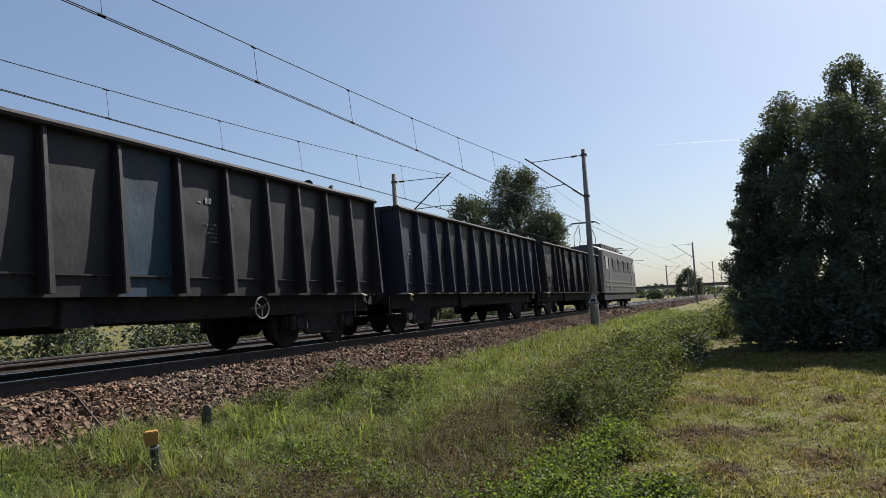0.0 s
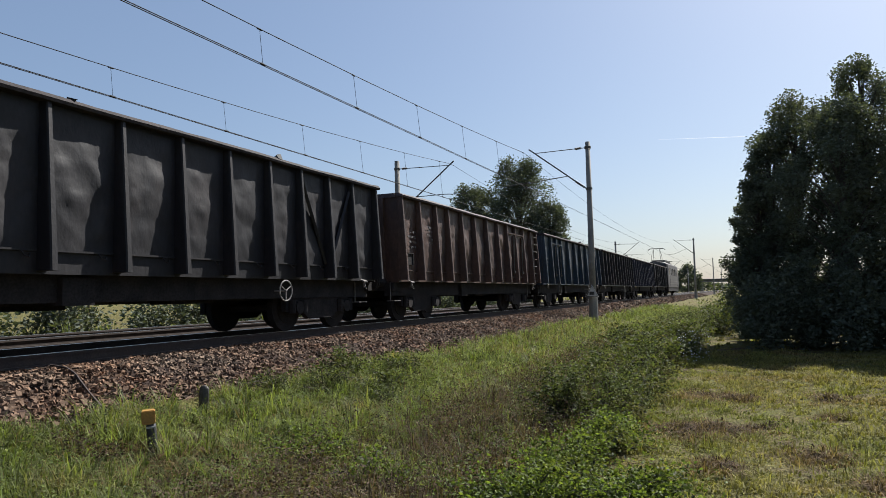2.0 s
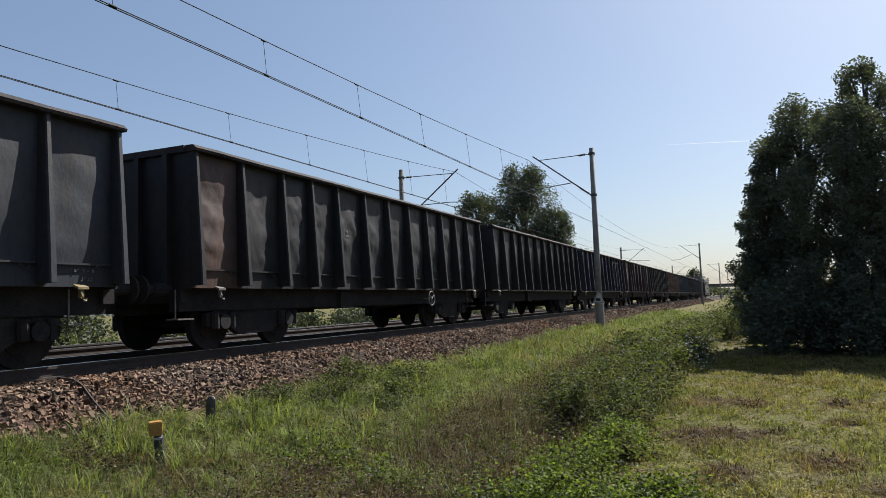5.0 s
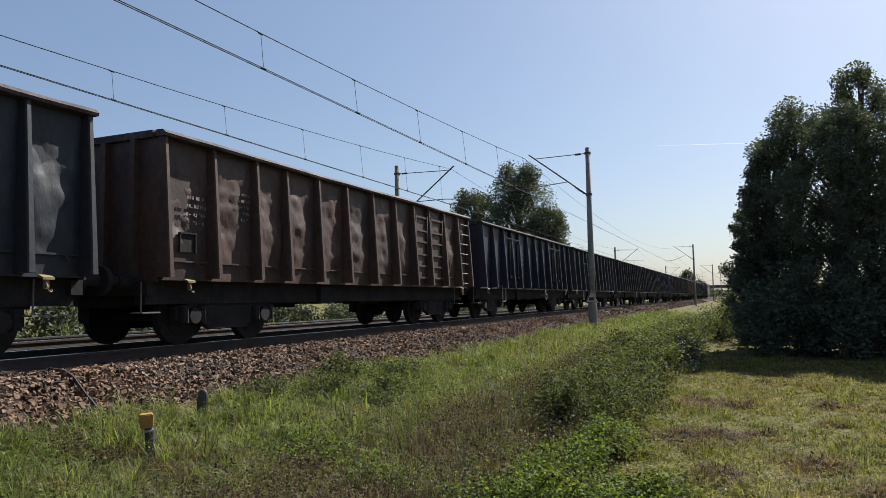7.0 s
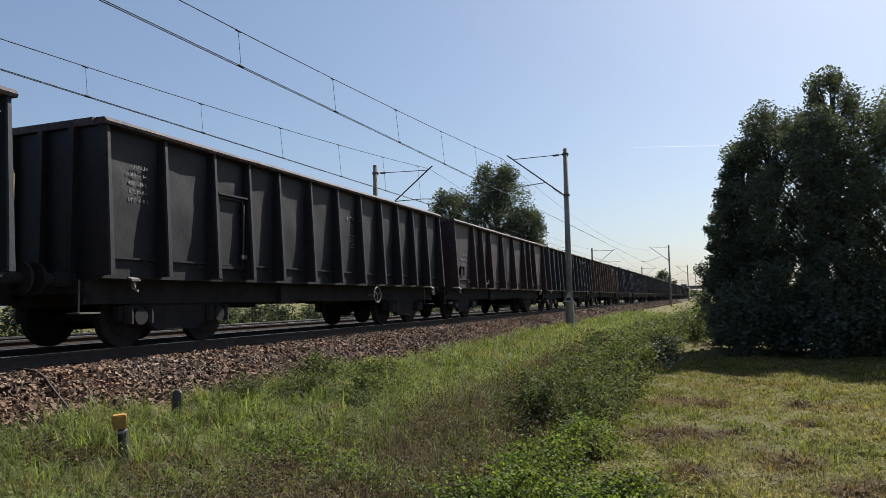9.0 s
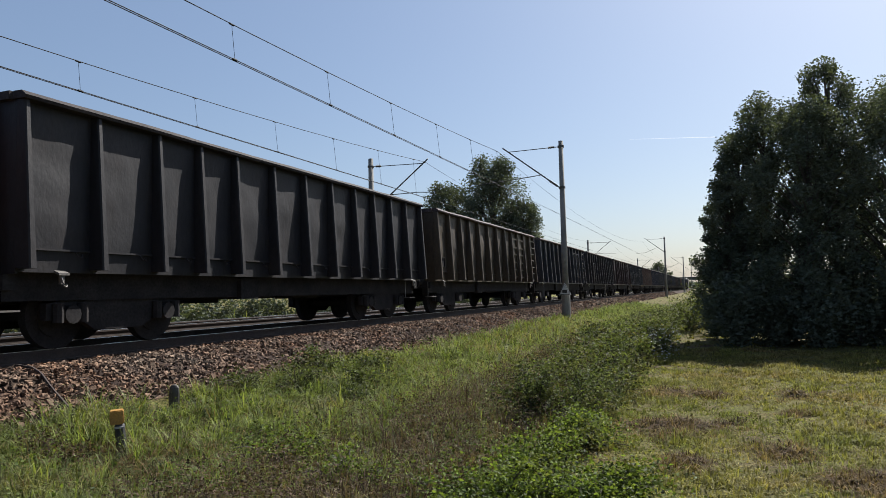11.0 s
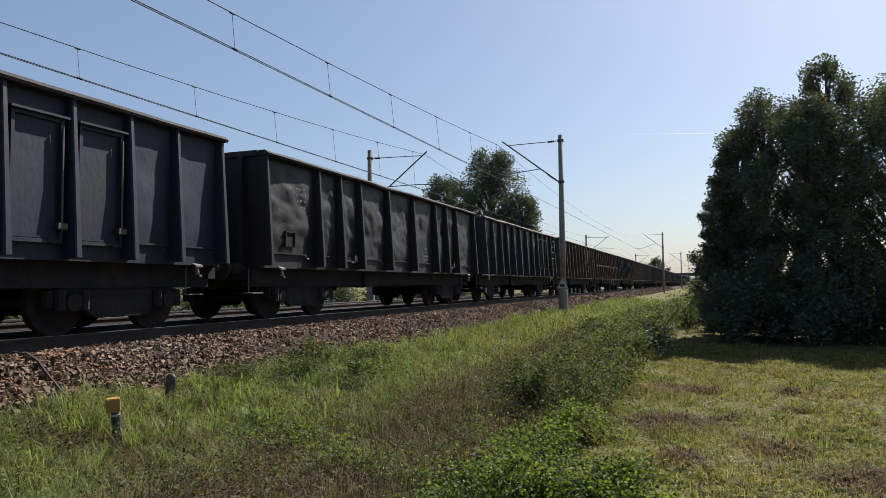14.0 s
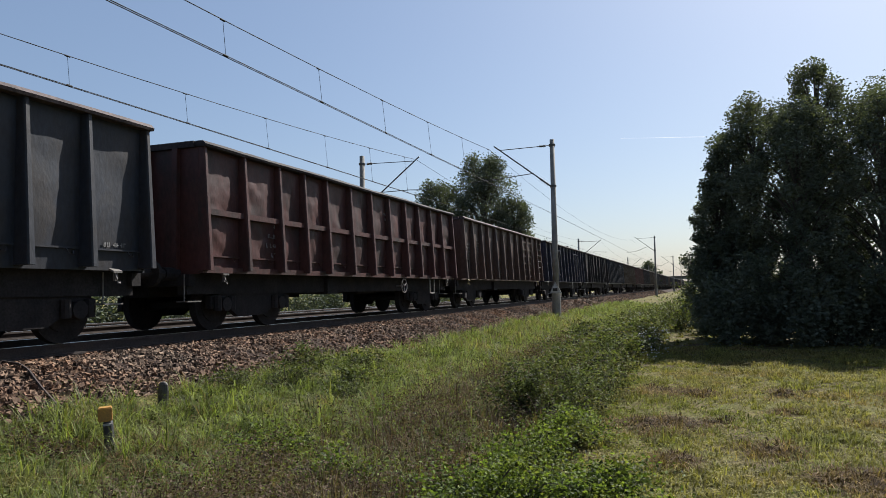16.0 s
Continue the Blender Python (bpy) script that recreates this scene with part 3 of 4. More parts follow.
        for y in (-0.10, -wd + 0.15):
            part("door_stile", me, None, d, at=pose(0, y, 0))
    for k in braces:
        for a, b in ((0.08, wide[k] - 0.1), (wide[k] + wide[k + 1] - 0.08, wide[k] + 0.1)):
            bm = bmesh.new()
            tube(bm, ((HALF + 0.05, -offs[k] - a, RIM_Z - 0.3), (HALF + 0.05, -offs[k] - b, 1.35)), 0.04, 4)
            part("brace", bm, PAINT[color], w)
    if ladder:
        for k in range(7):
            part("ladder_rung", cached("rung", rung_mesh), None, w, at=pose(HALF, -0.5, 1.15 + 0.3 * k))
    if wheel is not None:
        part("hand_wheel", cached("hwheel", wheel_ring), None, w, "white spoked brake wheel", at=pose(HALF + 0.12, -wheel, 0.80))
    if step is not None:
        part("footstep", cached("step", step_mesh), None, w, at=pose(HALF + 0.03, -step, 0.60))
    for j in range(lumps):
        me = cached(("lump", j % 3), lambda: mesh_np("coal_lump", *stone_mesh(*[np.zeros(1)] * 3, np.array([0.11]), np.random.default_rng(70 + j)), M["coal"]))
        part("coal_lump", me, None, w, at=pose(HALF + rng.uniform(-0.03, 0.08), -rng.uniform(0.5, BODY - 0.5), RIM_Z + 0.025, 0, 0, rng.uniform(0, 360)))
    for y, z, rows, h in marks:
        bm = bmesh.new()
        bars(bm, HALF + 0.012 + 0.028 * min(1, dent), -y, z, rows, h, h * 1.55, rng)
        part("lettering", bm, M["faded"], w, "faded white stencilled marks")["kind"] = "stuff"
    return w


NUM = (11.85, 2.35, (6, 8, 7, 4), 0.085)
GRID = (10.75, 2.55, (7, 6, 6, 4, 4), 0.07)
EMBLEM = ((5.45, 2.62, (3,), 0.14), (4.95, 2.58, (6, 4), 0.03), (5.4, 2.2, (8, 7, 8, 6, 7), 0.045))
SPEC = {
    -2: dict(label="dark weathered open goods wagon behind the locomotive", color="black", ribs="W", dent=0.8, seed=1, rim="rim_dark"),
    -1: dict(label="dark navy open goods wagon with white markings", color="navy", seed=2, odd=((2, 3, 4, 5, 6, 7, 8, 9), "black"), rim="rim_dark", marks=((0.5, 2.5, (7, 3, 7, 3, 7), 0.06), (10.7, 2.2, (6, 4, 5, 3), 0.08), (11.9, 2.2, (5, 6, 6, 3), 0.07)), lever="yellow"),
    0: dict(lumps=3, label="black open goods wagon with one blue panel and white brake wheel", color="black", dent=0.2, seed=3, wheel=4.4, odd=((6,), "blue"), rim="rim_dark", marks=EMBLEM),
    1: dict(lumps=3, label="faded blue open goods wagon with side doors", color="blue", ribs="D", dent=0.4, seed=4, wheel=3.4, step=9.9, doors=(7, 8), rim="rim_dark", marks=((8.9, 2.3, (5, 5, 4, 4), 0.09), (11.85, 2.2, (5, 5, 3), 0.1))),
    2: dict(label="dented rust-brown open goods wagon with ladder", color="brown", ribs="B", dent=1.0, seed=5, ladder=True, doors=(2, 3), marks=(NUM, GRID)),
    3: dict(lumps=3, label="black-green open goods wagon with diagonal braces", color="black", dent=0.5, seed=6, braces=(1, 9), wheel=3.7, rim="rim_dark", marks=((11.75, 2.85, (8, 6, 5, 5, 4), 0.09), (11.8, 2.0, (3, 6, 8, 4), 0.13))),
    4: dict(label="plain dull mauve-brown open goods wagon", color="mauve", ribs="W", dent=0.25, seed=7, latches=(1, 6), marks=((11.3, 2.35, (6, 8, 7), 0.11),)),
    5: dict(label="dark blue open goods wagon with yellow lever", color="navy", dent=0.2, seed=8, lever="yellow", doors=(2, 3), marks=EMBLEM + ((0.4, 1.25, (4,), 0.1), (3.9, 1.3, (9,), 0.05))),
    6: dict(label="black open goods wagon", color="black", dent=0.3, seed=9, rim="rim_dark"),
    7: dict(label="dark brown-black open goods wagon with door", color="black", dent=0.6, seed=10, wheel=4.0, odd=((11,), "brown"), rim="rim_dark", marks=((8.0, 2.3, (4, 4), 0.07),)),
    8: dict(label="grey-blue open goods wagon with yellow levers", color="slate", dent=0.3, seed=11, doors=(9,), step=10.2, lever="yellow", marks=((0.4, 1.25, (5, 4), 0.07), (11.9, 1.6, (3, 3), 0.06)), rim="rim_dark"),
    9: dict(lumps=3, label="navy open goods wagon with white emblem and brake wheel", color="navy", dent=0.2, seed=12, wheel=4.75, doors=(2, 3, 8, 9), step=10.4, rim="rim_dark", marks=EMBLEM + ((7.7, 2.4, (4, 5, 4), 0.12),)),
    10: dict(label="heavily dented brown open goods wagon with ladder", color="brown", ribs="B", dent=1.2, seed=13, ladder=True, barred=(2, 3), marks=(NUM, GRID), lever="yellow"),
    11: dict(label="slate blue dented open goods wagon with white emblem", color="slate", ribs="B", dent=0.8, seed=14, doors=(2, 3), marks=((4.3, 2.62, (3,), 0.14), (4.3, 2.3, (8, 8, 7, 8), 0.05), (7.6, 2.2, (5, 6, 6, 3), 0.1)), lever="yellow"),
    12: dict(label="plain mauve-brown open goods wagon with faded lettering", color="mauve", ribs="W", dent=0.25, seed=15, latches=(1, 6), rim="rim", marks=((11.3, 2.2, (6, 8, 7), 0.11), (0.5, 2.2, (5, 6, 6), 0.07))),
    13: dict(label="dark navy-black open goods wagon with brake wheel", color="black", dent=0.25, seed=16, wheel=4.4, doors=(9,), marks=EMBLEM + ((11.9, 2.7, (7, 7, 7, 7, 6), 0.08),)),
    14: dict(label="dark slate open goods wagon with ladder", color="slate", ribs="B", dent=0.4, seed=17, ladder=True, doors=(2, 3)),
    15: dict(label="dark brown open goods wagon", color="olive", ribs="B", dent=0.5, seed=18, ladder=True, barred=(2, 3)),
    16: dict(label="black open goods wagon with narrow panels", color="black", dent=0.3, seed=19, rim="rim_dark"),
    17: dict(label="red-brown open goods wagon with waist beam", color="red", dent=0.7, seed=20, beam=True, wheel=4.2, step=1.9, doors=(), marks=((5.3, 2.75, (3, 2), 0.09), (10.6, 2.0, (4, 7, 7, 5), 0.12), (8.5, 1.85, (4, 4, 4), 0.06), (6.2, 1.85, (4, 4, 4), 0.06))),
    18: dict(label="olive-brown open goods wagon with barred doors and ladder", color="olive", ribs="B", dent=0.5, seed=21, ladder=True, barred=(2, 3), marks=(NUM, GRID), lever="yellow"),
    19: dict(label="slate grey dented open goods wagon with ladder", color="slate", ribs="B", dent=0.9, seed=22, ladder=True, doors=(2, 3), marks=((4.3, 2.62, (3,), 0.14), (4.3, 2.3, (8, 8, 7, 8), 0.05), (7.4, 2.2, (5, 6, 6, 3), 0.1)), lever="yellow"),
    20: dict(label="black dented open goods wagon with white markings", color="black", ribs="W", dent=1.1, seed=23, latches=(1, 6), marks=((4.4, 1.75, (6, 8, 7, 8), 0.065), (11.3, 2.7, (7, 6, 6, 4), 0.08)), rim="rim_dark"),
    21: dict(lumps=3, label="navy open goods wagon with doors and white markings", color="navy", dent=0.25, seed=24, doors=(2, 3, 8, 9), step=10.5, wheel=4.6, rim="rim_dark", marks=EMBLEM + ((11.85, 2.6, (4, 5, 4, 4, 6), 0.085), (7.7, 2.5, (4, 3), 0.08))),
    22: dict(label="brown open goods wagon with barred doors and ladder", color="brown", ribs="B", dent=0.5, seed=25, ladder=True, barred=(2, 3), marks=(NUM, GRID), lever="yellow"),
    23: dict(label="red-brown open goods wagon with waist beam and white wheel", color="red", dent=0.6, seed=26, beam=True, wheel=4.3, step=1.9, rim="rim_dark", marks=((10.3, 2.0, (4, 7, 7, 5), 0.12), (5.3, 2.75, (3, 2), 0.09), (8.4, 1.85, (4, 4, 4), 0.06), (6.2, 1.85, (4, 4, 4), 0.06))),
    24: dict(label="grey-blue open goods wagon with smooth panels", color="slate", dent=0.2, seed=27, marks=((0.35, 1.42, (6,), 0.1),)),
    25: dict(label="brown open goods wagon", color="brown", dent=0.5, seed=28),
}
TRAIN = {k: wagon(**s) for k, s in SPEC.items()}


def locomotive():
    """A four-axle electric locomotive. Origin: rear end of its body, track centre, rail top; it reaches forward along +y."""
    lo = tagged(new("locomotive"), "mauve-grey electric locomotive with raised pantograph", "locomotive")
    pale = mat("mauve_grey_body_paint", (0.030, 0.024, 0.026), (0.021, 0.018, 0.020), 0.55, scale=1.5, fine=25, bump=0.05, contrast=0.12)
    dark = mat("roof_paint", (0.055, 0.053, 0.056), (0.085, 0.08, 0.08), 0.6, scale=2, fine=25)
    glass = mat("cab_glass", (0.02, 0.025, 0.03), (0.03, 0.035, 0.04), 0.08, scale=2, fine=5, bump=0, contrast=0.1)
    L = 14.7
    bm = bmesh.new()
    sect = ((-1.45, 1.0), (-1.47, 2.3), (-1.40, 3.7), (1.40, 3.7), (1.47, 2.3), (1.45, 1.0))
    rings = []
    for y, sx, dz in ((0, 0.86, 0.0), (0.25, 0.97, 0.0), (0.7, 1.0, 0), (L - 0.7, 1.0, 0), (L - 0.25, 0.97, 0), (L, 0.86, 0)):
        rings.append([bm.verts.new((x * sx, y + (0.22 if z > 3 and y < 0.5 else -0.22 if z > 3 and y > L - 0.5 else 0), z)) for x, z in sect])
    for a, b in zip(rings, rings[1:]):
        for k in range(6):
            bm.faces.new((a[k], a[(k + 1) % 6], b[(k + 1) % 6], b[k]))
    bm.faces.new(rings[0]), bm.faces.new(rings[-1])
    part("body", bm, pale, lo)
    bm = bmesh.new()
    rings = []
    for y, s in ((0.35, 0.9), (0.9, 1.0), (L - 0.9, 1.0), (L - 0.35, 0.9)):
        rings.append([bm.verts.new((1.38 * s * math.cos(a), y, 3.702 + 0.36 * s * math.sin(a))) for a in [math.pi * k / 8 for k in range(9)]])
    for a, b in zip(rings, rings[1:]):
        for k in range(8):
            bm.faces.new((a[k], a[k + 1], b[k + 1], b[k]))
    bm.faces.new(rings[0]), bm.faces.new(rings[-1])
    part("roof", bm, dark, lo, "dark curved roof")
    bm = boxes((-0.75, 0.75, 4.0, 11.2, 3.98, 4.36))
    part("roof_housing", bm, dark, lo)
    for k in range(9):
        part("grille", cached("grille", lambda: mesh_of("grille", boxes((-0.78, 0.78, 0, 0.3, 4.08, 4.30)), M["steel"])), None, lo, at=pose(0, 4.5 + 0.65 * k, 0))
    part("skirt", boxes((-1.40, 1.40, 0.3, L - 0.3, 0.55, 0.998)), M["under"], lo)
    for s in (-1, 1):
        for z in (1.42, 1.72):
            part("side_moulding", boxes((s * 1.468 - 0.02, s * 1.468 + 0.02, 0.8, L - 0.8, z, z + 0.07)), M["lug"], lo, "pale side moulding")
        for y in (1.0, L - 1.9):
            part("cab_window", boxes((s * 1.44 - 0.04, s * 1.44 + 0.04, y, y + 0.9, 2.5, 3.3)), glass, lo)
        for y in (2.2, L - 2.8):
            part("cab_door", boxes((s * 1.455 - 0.03, s * 1.455 + 0.03, y, y + 0.6, 1.2, 3.25)), dark, lo)
        for y in (3.7, 6.0, 8.3, 10.4):
            v = part("side_vent", boxes((s * 1.44 - 0.04, s * 1.44 + 0.04, y, y + 1.5, 2.45, 3.3)), dark, lo, "dark louvred side vent")
            for k in range(5):
                part("louvre", cached(("louvre", s), lambda: mesh_of("louvre", boxes((s * 1.485 - 0.02, s * 1.485 + 0.02, 0.05, 1.45, 0, 0.05)), pale)), None, v, at=pose(0, y, 2.53 + 0.155 * k))
    for y, f in ((0.02, -1), (L - 0.02, 1)):
        for x in (-0.62, 0.62):
            part("windscreen", boxes((x - 0.5, x + 0.5, y + f * 0.0 - 0.1, y + 0.1, 2.5, 3.25)), glass, lo)
            part("headlight", boxes((x * 1.3 - 0.12, x * 1.3 + 0.12, y - 0.06, y + 0.06, 1.45, 1.65)), M["white"], lo)
        for x in (-0.875, 0.875):
            part("buffer", cached("buffer", buffer_mesh), None, lo, at=pose(x, y, 1.04, 0, 0, 0 if f > 0 else 180))
    for y in (3.0, L - 3.0):
        b = bogie(lo, y)
    pan = new("pantograph")
    pan.parent, pan.matrix_basis = lo, pose(0, 2.4, 0.25)
    bm = bmesh.new()
    for s in (-1, 1):
        tube(bm, ((s * 0.55, -0.75, 3.85), (s * 0.5, 0.6 * -1.6, 4.55), (s * 0.35, 0, 5.35)), 0.025, 5)
        tube(bm, ((s * 0.55, 0.75, 3.85), (s * 0.5, 0.6 * 1.6, 4.55), (s * 0.35, 0, 5.35)), 0.025, 5)
    part("linkage", bm, M["steel"], pan)
    bm = bmesh.new()
    for y in (-0.22, 0.22):
        tube(bm, ((-1.0, y, 5.28), (-0.75, y, 5.45), (0.75, y, 5.45), (1.0, y, 5.28)), 0.03, 5)
    tube(bm, ((-0.35, -0.22, 5.42), (-0.35, 0.22, 5.42)), 0.02, 5)
    tube(bm, ((0.35, -0.22, 5.42), (0.35, 0.22, 5.42)), 0.02, 5)
    part("contact_strips", bm, M["steel"], pan)
    bm = boxes((-0.7, 0.7, -0.9, -0.8, 3.75, 3.86), (-0.7, 0.7, 0.8, 0.9, 3.75, 3.86))
    part("pantograph_base", bm, M["steel"], pan)
    bm = bmesh.new()
    for s in (-1, 1):
        tube(bm, ((s * 0.6, L - 3.2, 4.15), (s * 0.5, L - 1.6, 4.4)), 0.025, 5)
        tube(bm, ((s * 0.6, L - 1.3, 4.15), (s * 0.5, L - 2.9, 4.45)), 0.025, 5)
    tube(bm, ((-0.9, L - 2.2, 4.5), (0.9, L - 2.2, 4.5)), 0.03, 5)
    box(bm, -0.7, 0.7, L - 3.3, L - 3.2, 3.85, 4.2)
    box(bm, -0.7, 0.7, L - 1.3, L - 1.2, 3.85, 4.2)
    part("lowered_pantograph", bm, M["steel"], lo)
    return lo


LOCO = locomotive()

# ---- overhead line ----
def mast(x, y, top, base, side, radius=(0.15, 0.105), sign=False, low=2.17, tip=0.17, stay=0.26, reach=2.66):
    m = tagged(new("catenary_mast"), "grey concrete overhead line mast beside the track", "mast", group="overhead line masts")
    bm = bmesh.new()
    tube(bm, ((x, y, base), (x, y, base + 3.4), (x, y, top)), [radius[0], radius[0] * 0.9, radius[1]], 12)
    part("pole", bm, M["concrete"], m, smooth=True)
    bm = bmesh.new()
    tube(bm, ((x, y, base - 0.1), (x, y, base + 1.0), (x, y, base + 1.1)), [0.21, 0.2, 0.17], 12)
    part("foundation", bm, M["concrete"], m)
    s = side
    bm = bmesh.new()
    tube(bm, ((x + s * 0.1, y, top - low), (x + s * reach, y, top - tip), (x + s * (reach + 0.12), y, top - tip + 0.09)), 0.035, 6)
    part("cantilever", bm, M["steel"], m)
    bm = bmesh.new()
    tube(bm, ((x + s * 0.1, y, top - stay), (x + s * (reach - 0.15), y, top - tip - 0.12)), 0.02, 5)
    part("stay_rod", bm, M["steel"], m)
    bm = bmesh.new()
    zs = top - low + (low - tip) * 0.33
    tube(bm, ((x + s * 1.0, y, zs), (x + s * 2.7, y, 5.86), (x + s * 4.0, y, 5.78)), 0.022, 5)
    part("steady_arm", bm, M["steel"], m)
    for a, b in (((x + s * 0.2, top - low + 0.08), (x + s * 0.62, top - low + 0.08 + 0.42 * (low - tip) / reach)), ((x + s * 0.3, top - stay), (x + s * 0.6, top - stay - 0.01))):
        bm = bmesh.new()
        n = 24
        tube(bm, [(a[0] + (b[0] - a[0]) * k / n, y, a[1] + (b[1] - a[1]) * k / n) for k in range(n + 1)], [0.062 if k % 4 in (1, 2) else 0.03 for k in range(n + 1)], 8)
        part("insulator", bm, M["steel"], m)
    for z in (top - low, top - stay):
        bm = bmesh.new()
        tube(bm, ((x, y, z - 0.05), (x, y, z + 0.05)), radius[0], 10)
        part("clamp", bm, M["steel"], m)
    if sign:
        plate = bmesh.new()
        v = []
        for yy in (y - 0.245, y - 0.235):
            v.append([plate.verts.new((x + a, yy, b)) for a, b in ((-0.30, 0.42), (0.30, 0.42), (0, 0.98))])
        plate.faces.new(v[0]), plate.faces.new(v[1][::-1])
        for k in range(3):
            plate.faces.new((v[0][k], v[0][(k + 1) % 3], v[1][(k + 1) % 3], v[1][k]))
        p = part("sign_plate", plate, M["white"], m, "weathered triangular sign")
        bm = bmesh.new()
        ring = [(x - 0.26, y - 0.252, 0.445), (x + 0.26, y - 0.252, 0.445), (x, y - 0.252, 0.93), (x - 0.26, y - 0.252, 0.445)]
        tube(bm, ring, 0.022, 4)
        box(bm, x - 0.11, x + 0.11, y - 0.255, y - 0.244, 0.52, 0.66)
        part("sign_border", bm, M["black"], p)
    return m


MASTS_N = ((-6.2, 32.06, 7.52, -0.55), (-6.05, 107, 8.05, -0.6), (-6.1, 182, 8.2, -0.6), (-6.1, 257, 8.3, -0.6), (-6.2, -40, 7.52, -0.55))
MASTS_F = ((-16.6, 33.35, 7.84, -0.55), (-16.6, 104, 7.9, -0.6), (-16.6, 179, 8.0, -0.6), (-16.6, 254, 8.0, -0.6), (-16.6, -38, 7.84, -0.55))
for i, (x, y, t, b) in enumerate(MASTS_N):
    mast(x, y, t, b, -1, sign=i == 0)
for x, y, t, b in MASTS_F:
    mast(x, y, t, b, 1, radius=(0.17, 0.13), low=2.8, tip=0.38, stay=0.43, reach=3.15)


def catenary(xc, supports, zc, slack):
    """A carrying wire in sagging spans, two contact wires under it, and droppers between them."""
    c = tagged(new("overhead_line"), "overhead contact wires with carrying wire and droppers", "overhead line", group="overhead lines")
    carry, contact = [], []
    for (y0, z0), (y1, z1) in zip(supports, supports[1:]):
        n = 18
        for k in range(n + 1):
            f = k / n
            y = y0 + (y1 - y0) * f
            sag = 4 * f * (1 - f) * ((y1 - y0) ** 2 * slack)
            carry.append((xc, y, z0 + (z1 - z0) * f - sag))
    bm = bmesh.new()
    tube(bm, carry, [0.011 if p[1] < 36 else 0.007 for p in carry], 5)
    part("carrying_wire", bm, M["wire"], c)
    for dx in (-0.03, 0.03):
        bm = bmesh.new()
        ys = np.arange(-40, 260, 6)
        tube(bm, [(xc + dx + 0.15 * math.sin(y * 0.045), y, zc) for y in ys], [0.010 if y < 36 else 0.0065 for y in ys], 5)
        part("contact_wire", bm, M["wire"], c)
    ys, zs = [p[1] for p in carry], [p[2] for p in carry]
    y = 0.2
    while y < 34:
        z = float(np.interp(y, ys, zs))
        x2 = xc + 0.15 * math.sin(y * 0.045)
        bm = bmesh.new()
        tube(bm, ((xc, y, z), (x2, y, zc)), 0.006, 4)
        tube(bm, ((xc, y - 0.07, z - 0.01), (xc, y + 0.07, z - 0.01)), 0.022, 5)
        tube(bm, ((x2, y - 0.07, zc + 0.012), (x2, y + 0.07, zc + 0.012)), 0.024, 5)
        part("dropper", bm, M["wire"], c)
        y += 3.95


catenary(-9.2, ((-38, 7.35), (32.06, 7.3), (107, 7.6), (182, 7.7), (257, 7.8)), 5.61, 2.28e-4)
catenary(-13.5, ((-38, 7.4), (33.35, 7.4), (104, 7.5), (179, 7.6), (254, 7.6)), 5.485, 2.8e-4)

# ---- small posts beside the ballast ----
def marker_post():
    p = tagged(new("marker_post"), "short black post with an orange-yellow cap beside the ballast", "marker post")
    bm = bmesh.new()
    tube(bm, ((0.02, 0, -0.08), (0.015, 0, 0.1), (0.012, 0, 0.232), (0.012, 0, 0.25)), [0.046, 0.045, 0.044, 0.036], 10)
    part("shaft", bm, M["black"], p)
    bm = bmesh.new()
    box(bm, -0.065, 0.05, -0.05, 0.05, 0.25, 0.375)
    bmesh.ops.bevel(bm, geom=bm.edges[:], offset=0.008, segments=2, affect="EDGES")
    part("cap", bm, M["yellow"], p, "orange-yellow cap")
    bm = boxes((-0.03, 0.05, -0.062, -0.04, 0.216, 0.232))
    part("band", bm, M["faded"], p)
    p.matrix_basis = pose(-5.04, 4.98, -0.715, 2, -3, 44)


def concrete_stub():
    bm = bmesh.new()
    tube(bm, ((0, 0, -0.1), (0, 0, 0.2), (0, 0, 0.27), (0, 0, 0.295), (0, 0, 0.305)), [0.066, 0.064, 0.055, 0.035, 0.012], 12)
    for v in bm.verts:
        v.co.y *= 0.6
    ob = new("boundary_stub", mesh_of("boundary_stub", bm, M["steel"]))
    tagged(ob, "short dark weathered marker stub in the grass", "marker stub")
    ob.matrix_basis = pose(-5.96, 6.7, -0.66, 4, 3, 20)


CABLE_A, CABLE_B = (-8.3, 6.5), (-6.45, 5.75)


def ballast_cable():
    bm = bmesh.new()
    pts = []
    for k in range(25):
        f = k / 24
        x = CABLE_A[0] + (CABLE_B[0] - CABLE_A[0]) * f
        pts.append((x, CABLE_A[1] + (CABLE_B[1] - CABLE_A[1]) * f + 0.015 * math.sin(f * 7), float(bed_z(x)) + 0.045))
    tube(bm, pts, 0.015, 6)
    ob = new("cable", mesh_of("cable", bm, M["rail_side"]))
    tagged(ob, "rusty cable lying down the ballast shoulder", "cable")


marker_post()
concrete_stub()
ballast_cable()

